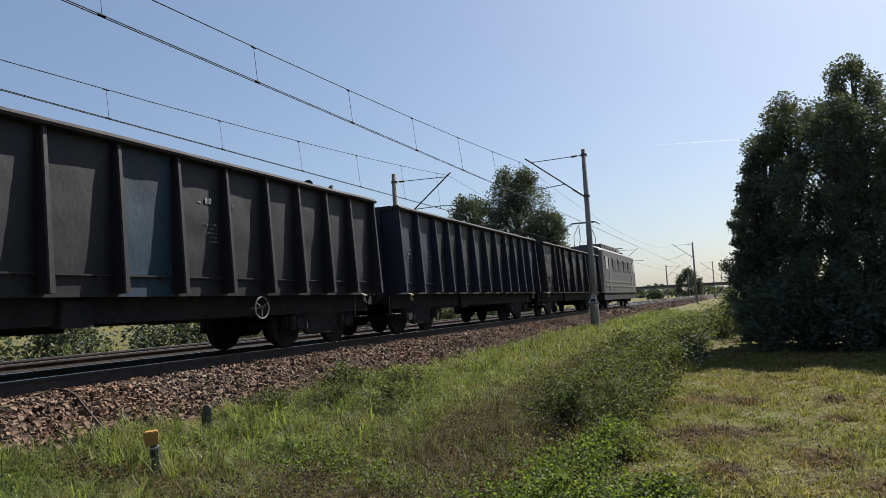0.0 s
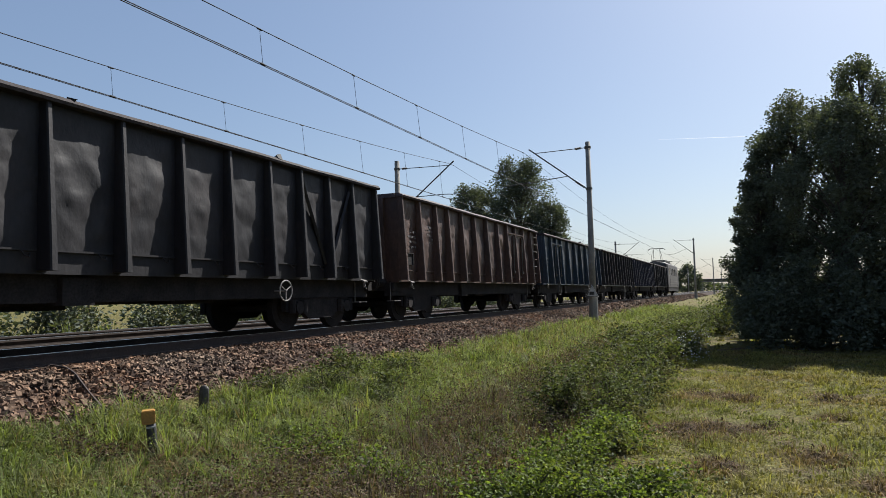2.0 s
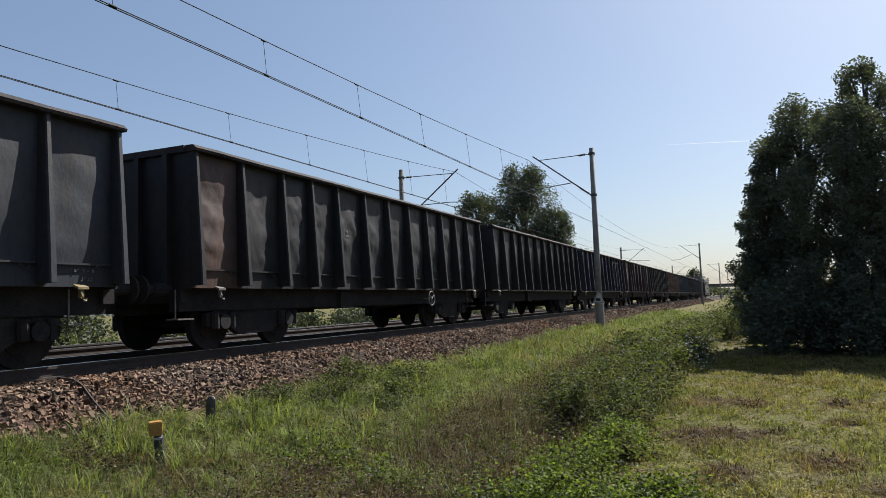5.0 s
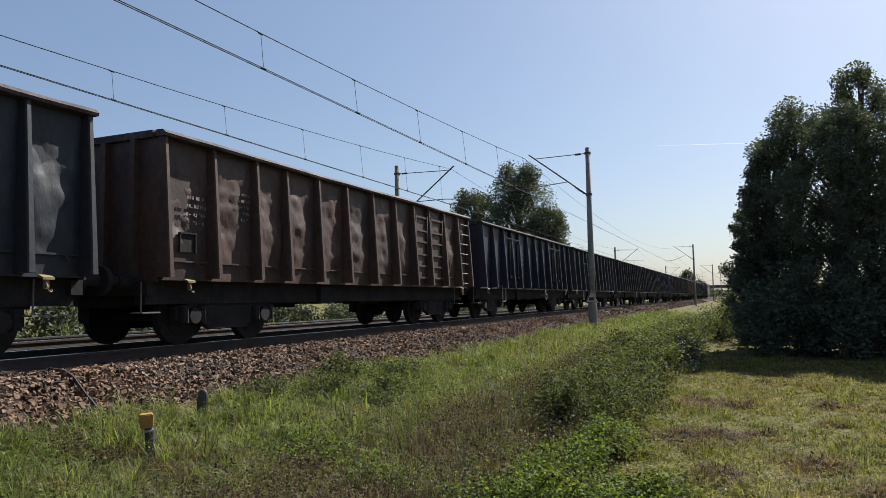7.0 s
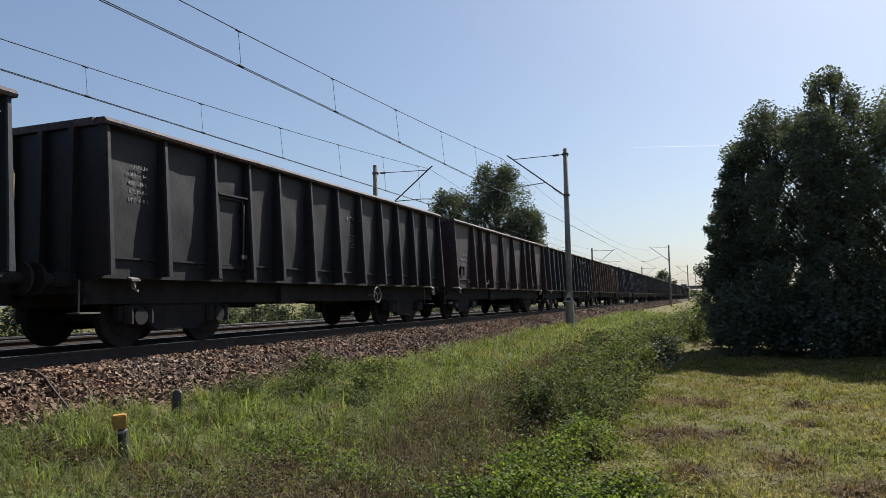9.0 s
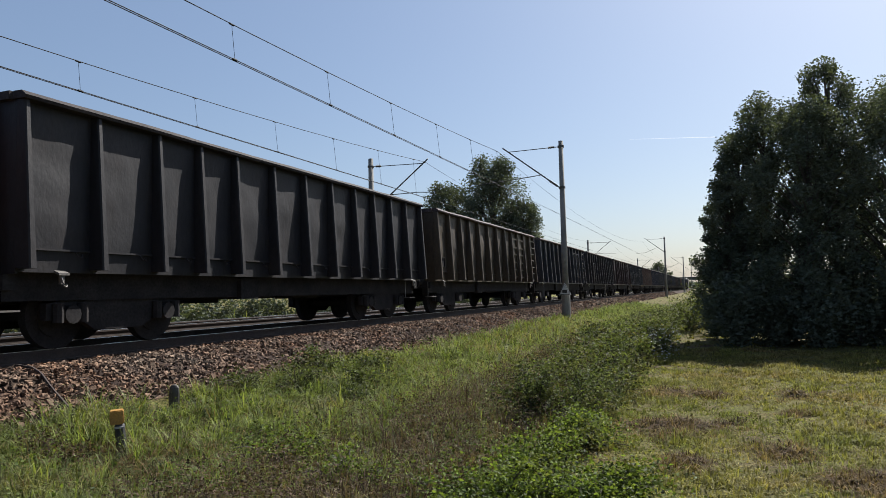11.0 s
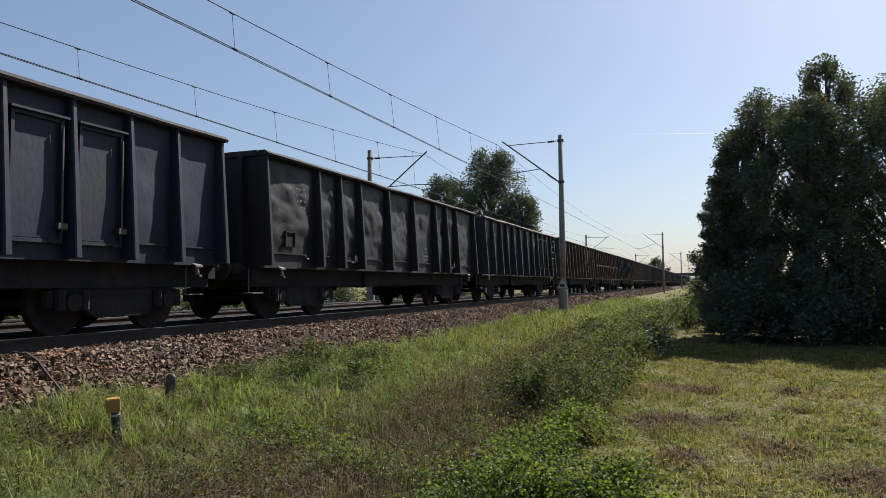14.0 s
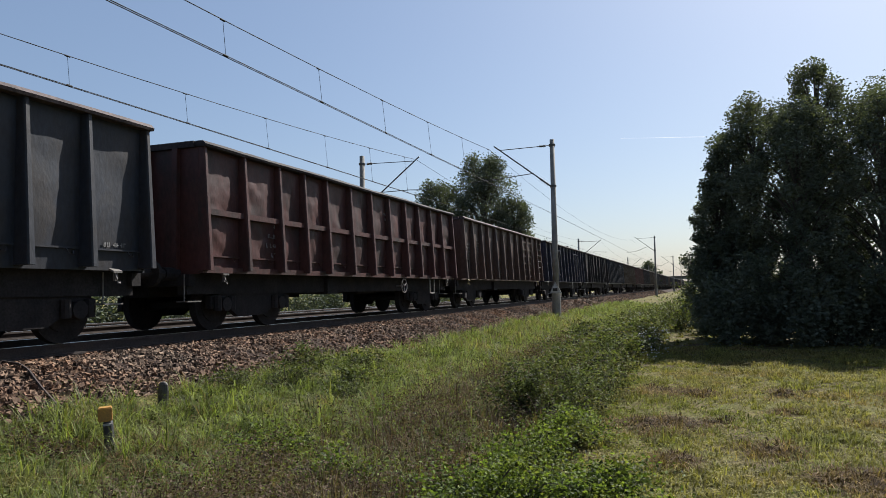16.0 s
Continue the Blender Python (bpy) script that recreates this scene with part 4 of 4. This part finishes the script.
# ---- plants ----
def blades(px, py, pz, h, wd, away, reach):
    """Bent grass blades that lean along away: a quad and a pointed tip each, as triangles."""
    n = len(px)
    lx, ly = np.cos(away), np.sin(away)
    b = away + 1.57 + 0.5 * np.sin(away * 7)
    side = np.stack([np.cos(b) * wd, np.sin(b) * wd, np.zeros(n)], -1)
    k = reach * h
    base = np.stack([px, py, pz - 0.01], -1)
    mid = base + np.stack([lx * k * 0.35, ly * k * 0.35, h * 0.68], -1)
    tip = base + np.stack([lx * k * 1.1, ly * k * 1.1, h * np.clip(1.1 - 0.35 * reach, 0.25, 1)], -1)
    v = np.stack([base - side, base + side, mid - side * 0.75, mid + side * 0.75, tip], 1).reshape(-1, 3)
    t = np.array([(0, 1, 3), (0, 3, 2), (2, 3, 4)])
    f = (np.arange(n)[:, None, None] * 5 + t[None]).reshape(-1, 3)
    return v, f


def leaves(c, size, rng, flat=0.5):
    """Folded leaves of four corners round the points c."""
    n = len(c)
    d = rng.normal(0, 1, (n, 3))
    d[:, 2] *= flat
    d /= np.linalg.norm(d, axis=1)[:, None]
    u = np.cross(d, rng.normal(0, 1, (n, 3)))
    u /= np.linalg.norm(u, axis=1)[:, None]
    w = np.cross(d, u)
    s = np.broadcast_to(size, (n,))[:, None]
    v = np.stack([c - d * s * 0.5, c + u * s * 0.32 + w * s * 0.1, c + d * s * 0.55, c - u * s * 0.32 + w * s * 0.1], 1).reshape(-1, 3)
    t = np.array([(0, 1, 2), (0, 2, 3)])
    return v, (np.arange(n)[:, None, None] * 4 + t[None]).reshape(-1, 3)


def scatter(name, label, material, n, x0, x1, y0, y1, hmin, hmax, wd, seed, fall=1.8, keep=None, lean=0.45, tuft=14, loose=0.05):
    """Grass in tufts, thinning with distance: the blades of a tuft lean away from its middle."""
    rng = np.random.default_rng(seed)
    c = n // tuft
    cy = y0 + (y1 - y0) * rng.random(c) ** fall
    cx = rng.uniform(x0, x1, c)
    rich = 0.5 + 0.5 * np.sin(cx * 3.1 + 2 * np.sin(cy * 1.3)) * np.sin(cy * 2.3 + 1.7 * np.sin(cx * 1.9))
    rich = np.clip(rich + 0.38 * np.sin(cx * 9.3 + 2 * np.sin(cy * 4.1)) * np.sin(cy * 7.7 + 2 * np.sin(cx * 5.3)), 0, 1)
    ok = rng.random(c) < 0.3 + 0.7 * rich
    ok &= (np.hypot(cx + 4.97, cy - 4.9) > 0.24) & (np.hypot(cx + 5.95, cy - 6.6) > 0.2)
    if keep:
        ok &= keep(cx, cy, rng)
    cx, cy, rich = cx[ok], cy[ok], rich[ok]
    tall = rng.uniform(hmin, hmax, len(cx)) * (0.45 + 0.85 * rich)
    spread = loose * rng.uniform(0.5, 1.5, len(cx)) * (1 + cy / 30)
    i = np.repeat(np.arange(len(cx)), tuft)
    away = rng.uniform(0, 6.283, len(i))
    d = spread[i] * np.sqrt(rng.random(len(i)))
    px, py = cx[i] + np.cos(away) * d, cy[i] + np.sin(away) * d
    h = tall[i] * rng.uniform(0.45, 1.15, len(i))
    away = away + rng.normal(0, 0.6, len(i))
    reach = rng.uniform(0.1, 1.0, len(i)) * lean * (0.4 + d / (spread[i] + 1e-6))
    v, f = blades(px, py, ground_z(px, py), h, wd * (1 + py / 22), away, reach)
    ob = new(name, mesh_np(name, v, f, material))
    tagged(ob, label, "grass", kind="stuff")


HAY = ((-0.57, 8.28, 0.32), (-0.30, 8.62, 0.36), (-0.86, 8.54, 0.24), (0.05, 8.77, 0.22), (-0.2, 10.97, 0.30), (-0.64, 11.05, 0.28), (1.03, 11.26, 0.28), (0.57, 7.53, 0.2),
       (-0.29, 6.62, 0.15), (1.15, 6.3, 0.3), (0.9, 9.6, 0.16), (1.8, 9.0, 0.2), (2.6, 11.5, 0.25), (1.9, 7.2, 0.2))


def patches(px, py, rng):
    """Where raked-off dry grass lies in clumps."""
    f = np.full(len(px), -9.0)
    for x, y, r in HAY:
        f = np.maximum(f, 1 - np.hypot(px - x, (py - y) * 0.75) / r)
    f = f + 0.45 * np.sin(px * 9.1 + 2 * np.sin(py * 4.7)) * np.sin(py * 7.3 + 2 * np.sin(px * 5.3))
    return f + rng.normal(0, 0.25, len(px)) > 0.1


def in_sight(px, py, rng):
    return px < 0.32 * py + 1.0


def beside_post(px, py, rng):
    return np.hypot(px + 4.75, py - 4.75) < 0.55 + rng.normal(0, 0.15, len(px))


def clods(px, py, rng):
    f = np.full(len(px), -9.0)
    for x, y, r in HAY[:10]:
        f = np.maximum(f, 1 - np.hypot(px - x - 0.06, (py - y - 0.1) * 0.7) / (r * 0.6))
    return f + rng.normal(0, 0.25, len(px)) > 0.2


def mown(px, py, rng):
    return in_sight(px, py, rng) & ~clods(px, py, rng)


def clippings(px, py, rng):
    return in_sight(px, py, rng) & patches(px, py, rng)


scatter("verge_grass", "tall green grass on the railway verge", M["grass"], 90000, -6.4, -2.2, 2.2, 60, 0.10, 0.34, 0.0040, 21, lean=1.7, loose=0.07)
scatter("near_verge_grass", "thick green grass at the foot of the ballast", M["grass"], 120000, -6.3, -2.3, 2.6, 14, 0.06, 0.24, 0.0032, 26, fall=1.3, lean=2.0, tuft=18, loose=0.07)
scatter("verge_straw", "dry straw among the verge grass", M["weed"], 15000, -6.2, -2.4, 2.6, 30, 0.08, 0.28, 0.0028, 28, fall=1.6, lean=1.6, tuft=8, loose=0.1)
scatter("lawn_grass", "short dry mown grass", M["lawn"], 230000, -1.7, 6.5, 4.5, 19, 0.03, 0.10, 0.0046, 22, fall=1.2, keep=mown, lean=1.8, tuft=14, loose=0.06)
scatter("far_lawn_grass", "short mown grass farther off", M["lawn"], 28000, -1.7, 9, 17, 50, 0.03, 0.09, 0.009, 27, fall=1.3, keep=in_sight, lean=1.2)
scatter("grass_clippings", "brown dry grass clippings raked into clumps on the lawn", M["weed"], 260000, -1.4, 3.2, 5.5, 12.5, 0.05, 0.13, 0.0036, 25, fall=1.2, keep=clippings, lean=2.0, tuft=14, loose=0.06)
scatter("torn_turf", "dark torn turf and soil clods in the lawn", M["withered"], 150000, -1.3, 2.2, 6.0, 11.8, 0.05, 0.14, 0.006, 39, fall=1.0, keep=clods, lean=1.8, tuft=14, loose=0.05)
scatter("lawn_tufts", "taller tufts standing in the mown grass", M["lawn"], 40000, -1.5, 6.5, 4.5, 18, 0.05, 0.14, 0.0038, 35, fall=1.2, keep=in_sight, lean=1.8, tuft=26, loose=0.09)
scatter("post_straw", "trodden dry grass round the marker post", M["weed"], 60000, -5.6, -3.9, 4.0, 5.6, 0.05, 0.16, 0.003, 36, fall=1.0, keep=beside_post, lean=2.2, tuft=12, loose=0.06)
scatter("dry_weeds", "brown dry weeds along the ditch", M["withered"], 42000, -3.5, -1.7, 3.2, 22, 0.12, 0.42, 0.0026, 23, fall=1.5, lean=1.3, tuft=16, loose=0.09)
scatter("far_grass", "grass on the far side of the tracks", M["grass"], 16000, -26, -17, 4, 90, 0.3, 0.8, 0.008, 24, fall=1.4, loose=0.2)


def herbs(name, label, material, n, x0, x1, y0, y1, top, size, seed):
    rng = np.random.default_rng(seed)
    py, px = y0 + (y1 - y0) * rng.random(n) ** 1.7, rng.uniform(x0, x1, n)
    ok = np.sin(px * 2.7 + 3) * np.sin(py * 1.9 + np.sin(px * 2)) + rng.normal(0, 0.3, n) > 0.1
    px, py = px[ok], py[ok]
    c = np.stack([px, py, ground_z(px, py) + top * rng.random(len(px)) ** 1.4], -1)
    v, f = leaves(c, rng.uniform(0.5, 1.3, len(px)) * size * (1 + py / 25), rng)
    tagged(new(name, mesh_np(name, v, f, material)), label, "weeds", kind="stuff")


herbs("verge_herbs", "low broad-leaved weeds among the verge grass", M["bramble"], 34000, -6.4, -1.6, 2.5, 22, 0.24, 0.026, 31)
herbs("dry_herbs", "brown seed heads and withered leaves along the ditch", M["withered"], 85000, -3.6, -1.9, 3.4, 20, 0.42, 0.019, 33)
herbs("lawn_herbs", "low green weeds in the lawn", M["grass"], 16000, -1.5, 6, 4.5, 16, 0.04, 0.02, 32)


# Withered weeds whose dark patch also paints in the shade beside the post.
herbs("post_weeds", "withered weeds beside the marker post, their dark tone standing in for a shaded hollow", M["withered"], 9000, -5.75, -5.05, 4.5, 5.9, 0.2, 0.024, 37)
herbs("ditch_flowers", "pale seed heads standing in the hedge", M["white"], 420, -1.35, -0.75, 16.4, 17.6, 0.75, 0.028, 38)


def bramble(x, y, rx, ry, h, n, seed, material="bramble", size=0.06):
    """A sprawling bush: arching stems and a ragged coat of folded leaves."""
    rng = np.random.default_rng(seed)
    z = float(ground_z(x, y))
    b = tagged(new("bramble_bush"), "green bramble bush sprawling along the verge", "bush", group="verge bushes")
    pts = []
    for k in range(22):
        a, r = rng.uniform(0, 6.28), rng.uniform(0.3, 1.15)
        ex, ey, ez = math.cos(a) * rx * r, math.sin(a) * ry * r, h * rng.choice((0.4, 0.7, 0.95, 1.25)) * rng.uniform(0.7, 1.1) * (1.15 - 0.45 * r)
        path = [(ex * f, ey * f, ez * math.sin(f * 1.9) / math.sin(1.35) * (1 if f < 0.7 else 1.0)) for f in (0, 0.25, 0.5, 0.75, 1.0)]
        bm = bmesh.new()
        tube(bm, path, [0.010, 0.009, 0.007, 0.005, 0.003], 4)
        part("stem", bm, M["bark"], b)
        pts += [np.array(p) for p in path[1:]] + [(np.array(path[2]) + np.array(path[3])) / 2]
    pts = np.array(pts)
    c = pts[rng.integers(0, len(pts), n)] + rng.normal(0, 1, (n, 3)) * np.array([rx, ry, h * 0.9]) * rng.choice([0.09, 0.16, 0.26], (n, 1))
    c[:, 2] = np.abs(c[:, 2]) + 0.02
    v, f = leaves(c, rng.uniform(0.6, 1.3, n) * size, rng)
    part("foliage", mesh_np("foliage", v, f, M[material]), None, b)
    b.matrix_basis = pose(x, y, z)


random.seed(4)
BUSHES = ((-1.45, 4.75, 0.75, 0.6, 0.36, 5200), (-0.75, 5.0, 0.6, 0.5, 0.26, 3200), (-1.5, 6.2, 0.55, 0.6, 0.32, 3400), (-1.3, 7.4, 0.5, 0.6, 0.3, 2600), (-2.05, 8.4, 0.45, 0.7, 0.52, 3600), (-1.5, 8.9, 0.5, 0.8, 0.45, 3600),
          (-1.5, 10.8, 0.5, 0.9, 0.48, 3400), (-2.3, 11.4, 0.6, 0.9, 0.5, 3600), (-1.6, 12.8, 0.6, 1.0, 0.5, 3400), (-2.5, 14.4, 0.7, 1.1, 0.5, 3200), (-1.7, 15.5, 0.6, 1.1, 0.5, 3200), (-1.7, 18.2, 0.7, 1.3, 0.55, 3000),
          (-2.7, 18.6, 0.8, 1.4, 0.5, 2800), (-2.2, 21.5, 0.8, 1.4, 0.5, 2800), (-1.5, 22.5, 0.6, 1.2, 0.6, 2400), (-2.7, 26, 0.9, 2.2, 0.5, 2600), (-1.5, 31, 1.0, 2.4, 0.7, 2800),
          (-0.7, 27, 0.9, 1.4, 1.0, 3000), (0.1, 25.2, 0.8, 1.0, 1.3, 2600), (-0.3, 29, 0.9, 1.5, 1.2, 2400), (-2.6, 36, 1.2, 3, 0.6, 2200), (-1.2, 42, 1.4, 3, 0.9, 2200), (-0.2, 36, 1.2, 2, 1.5, 2200),
          (-4.8, 9.0, 0.45, 0.55, 0.26, 1500), (-5.3, 10.6, 0.45, 0.8, 0.28, 1500), (-4.3, 8.2, 0.35, 0.5, 0.2, 900), (-5.5, 8.6, 0.4, 0.45, 0.32, 1200), (-5.9, 8.0, 0.3, 0.4, 0.26, 800), (-6.1, 10.2, 0.35, 0.6, 0.3, 1000), (-3.6, 5.4, 0.4, 0.4, 0.22, 1000), (-2.75, 5.0, 0.35, 0.4, 0.26, 1100))
for k, (x, y, rx, ry, h, n) in enumerate(BUSHES):
    bramble(x, y, rx, ry, h * (1.1 if 8 < y < 23 else 1), int(n * (2.1 if y < 9 else 1.25)), 300 + k, "bramble" if y < 8 else "hedge", size=0.031 if y < 9 else 0.046 if y < 15 else 0.072)
for k in range(34):
    bramble(-18.0 - random.random() * 2.2, 1.5 + 1.9 * k + random.random(), 1.1, 1.2, 1.3 + 0.7 * random.random(), 1700, 400 + k, "leaf", 0.15)


def tree(x, y, height, spread, n, seed, size=0.15, low=0.1, label="", blobs=46, clump=(0.20, 0.36)):
    """A tapered trunk that forks into limbs, with clumps of leaves round the limbs' ends."""
    rng = np.random.default_rng(seed)
    z0 = float(ground_z(x, y))
    t = tagged(new("tree"), label or "dark green leafy tree seen against the light", "tree", group="trees")
    bm = bmesh.new()
    tube(bm, ((0, 0, -0.1), (0.05, 0.02, height * 0.3), (-0.04, 0.06, height * 0.6), (0.03, 0, height * 0.92)), [height * 0.022, height * 0.017, height * 0.010, 0.015], 8)
    part("trunk", bm, M["bark"], t)
    cs, rs = [], []
    for k in range(blobs):
        f = low + (1 - low) * ((k + rng.random()) / blobs)
        wide = spread * (0.55 + 0.45 * math.sin(math.pi * min(1, f * 0.95) ** 0.8)) * (1 - 0.45 * max(0, f - 0.65) / 0.35)
        a, r = 2.4 * k + rng.uniform(-0.6, 0.6), wide * math.sqrt(rng.uniform(0.08, 1))
        e = np.array([math.cos(a) * r, math.sin(a) * r, height * f])
        s = np.array([0, 0, height * max(0.08, f - 0.22)])
        bm = bmesh.new()
        tube(bm, (s, s * 0.5 + e * 0.5 + np.array([0, 0, 0.2]), e), [height * 0.006, height * 0.004, 0.012], 4)
        part("limb", bm, M["bark"], t)
        cs.append(e), rs.append(spread * rng.uniform(*clump))
    cs, rs = np.array(cs), np.array(rs)
    i = rng.integers(0, blobs, n)
    d = rng.normal(0, 1, (n, 3))
    d /= np.linalg.norm(d, axis=1)[:, None]
    c = cs[i] + d * (rs[i] * rng.random(n) ** 0.5 * rng.choice([1, 1, 1, 1.25], n))[:, None]
    c[:, 2] = np.maximum(c[:, 2], 0.1)
    v, f = leaves(c, rng.uniform(0.6, 1.3, n) * size, rng)
    part("crown", mesh_np("crown", v, f, M["leaf"]), None, t)
    t.matrix_basis = pose(x, y, z0)


for x, y, hh, sp, n, sd in ((1.65, 22.6, 6.95, 1.8, 27000, 51), (0.92, 22.9, 6.1, 1.2, 17000, 57), (0.55, 22.7, 4.8, 0.95, 13000, 60), (0.5, 22.3, 3.0, 0.8, 8500, 63), (3.4, 23.0, 7.95, 1.45, 22000, 52),
                          (2.6, 21.2, 6.3, 1.7, 24000, 53), (5.1, 22.8, 7.2, 1.9, 20000, 54), (4.5, 20.9, 6.5, 1.8, 20000, 55), (7.2, 23.0, 6.6, 2.2, 9000, 56), (6.6, 21.0, 6.3, 1.9, 12000, 58), (9.6, 23.5, 6.8, 2.4, 6000, 59)):
    tree(x, y, hh, sp, int(n * 1.45), sd, size=0.080, low=0.02, blobs=80, clump=(0.15, 0.30))
for k in range(9):
    bramble(0.6 + 0.95 * k, 20.3 + 0.5 * math.sin(k * 2.1), 0.9, 0.7, 1.5, 3600, 480 + k, "leaf", 0.10)
LONE = "leafy tree standing beyond the far track"
tree(-20.8, 70, 15.0, 4.6, 33000, 61, size=0.21, low=0.2, label=LONE, blobs=140, clump=(0.13, 0.25))
tree(-26.0, 71, 12.8, 4.6, 27000, 62, size=0.21, low=0.2, label=LONE, blobs=110, clump=(0.13, 0.25))
tree(-17.4, 69, 10.0, 3.4, 16500, 63, size=0.21, low=0.2, label=LONE, blobs=60, clump=(0.12, 0.24))
tree(-29.0, 72, 9.6, 2.2, 6000, 66, size=0.26, low=0.2, label=LONE)
tree(-20, 300, 11, 5, 2500, 64, size=0.9, low=0.1, label="distant round tree by the line")
tree(-36, 330, 4, 4, 1200, 65, size=0.9, low=0.1, label="distant tree by the line")

# ---- far distance ----
def far_woods():
    rng = np.random.default_rng(71)
    n = 14000
    x = rng.uniform(-700, 160, n)
    top = 8 + 3 * np.sin(x * 0.05) + 2 * np.sin(x * 0.17)
    c = np.stack([x, 620 + rng.normal(0, 8, n), rng.random(n) * top], -1)
    v, f = leaves(c, rng.uniform(2, 4, n), rng)
    ob = new("far_woods", mesh_np("far_woods", v, f, M["leaf"]))
    tagged(ob, "distant line of woods on the horizon", "woods", kind="stuff")


far_woods()


def overpass():
    o = tagged(new("road_bridge"), "distant pale concrete road bridge over the line", "bridge")
    part("deck", boxes((-60, 60, 418, 424, 4.6, 5.6)), M["concrete"], o)
    for x in (-34, -20.5, 0.5, 14):
        part("pier", boxes((x - 0.6, x + 0.6, 419, 423, -0.9, 4.6)), M["concrete"], o)
    part("parapet", boxes((-60, 60, 417.6, 418, 5.5, 6.4)), M["steel"], o)


overpass()


def vapour_trail():
    m = bpy.data.materials.new("vapour")
    m.use_nodes = True
    # Emission stands in for sunlight on the trail, which is no light source.
    m.node_tree.nodes["Principled BSDF"].inputs["Emission Color"].default_value = (0.85, 0.88, 0.95, 1)
    m.node_tree.nodes["Principled BSDF"].inputs["Emission Strength"].default_value = 0.41
    bm = bmesh.new()
    tube(bm, ((-290, 3000, 622.5), (-120, 3000, 610.5), (40, 3000, 599.0)), [0.25, 0.9, 1.3], 6)
    tagged(new("vapour_trail", mesh_of("vapour_trail", bm, m)), "thin white vapour trail high in the sky", "vapour trail", kind="structure")


vapour_trail()
build_stones(BED)


# ---- what moves ----
def front(t):
    return 14.65 + 21.13 * t - 0.0283 * t * t


SLIP = {2: 0.05, 8: -0.15, 12: 0.15, 13: 0.15, 22: -0.11}  # slack in the couplings


def motions():
    times = [0, 2, 4, 6, 8, 10, 12, 14, 16]
    for k, w in TRAIN.items():
        walk(w, [(t, pose(X_NEAR, front(t) - PITCH * k + SLIP.get(k, 0), 0)) for t in times])
    walk(LOCO, [(t, pose(X_NEAR, front(t) + 2 * PITCH + 1.22, 0)) for t in times])


motions()
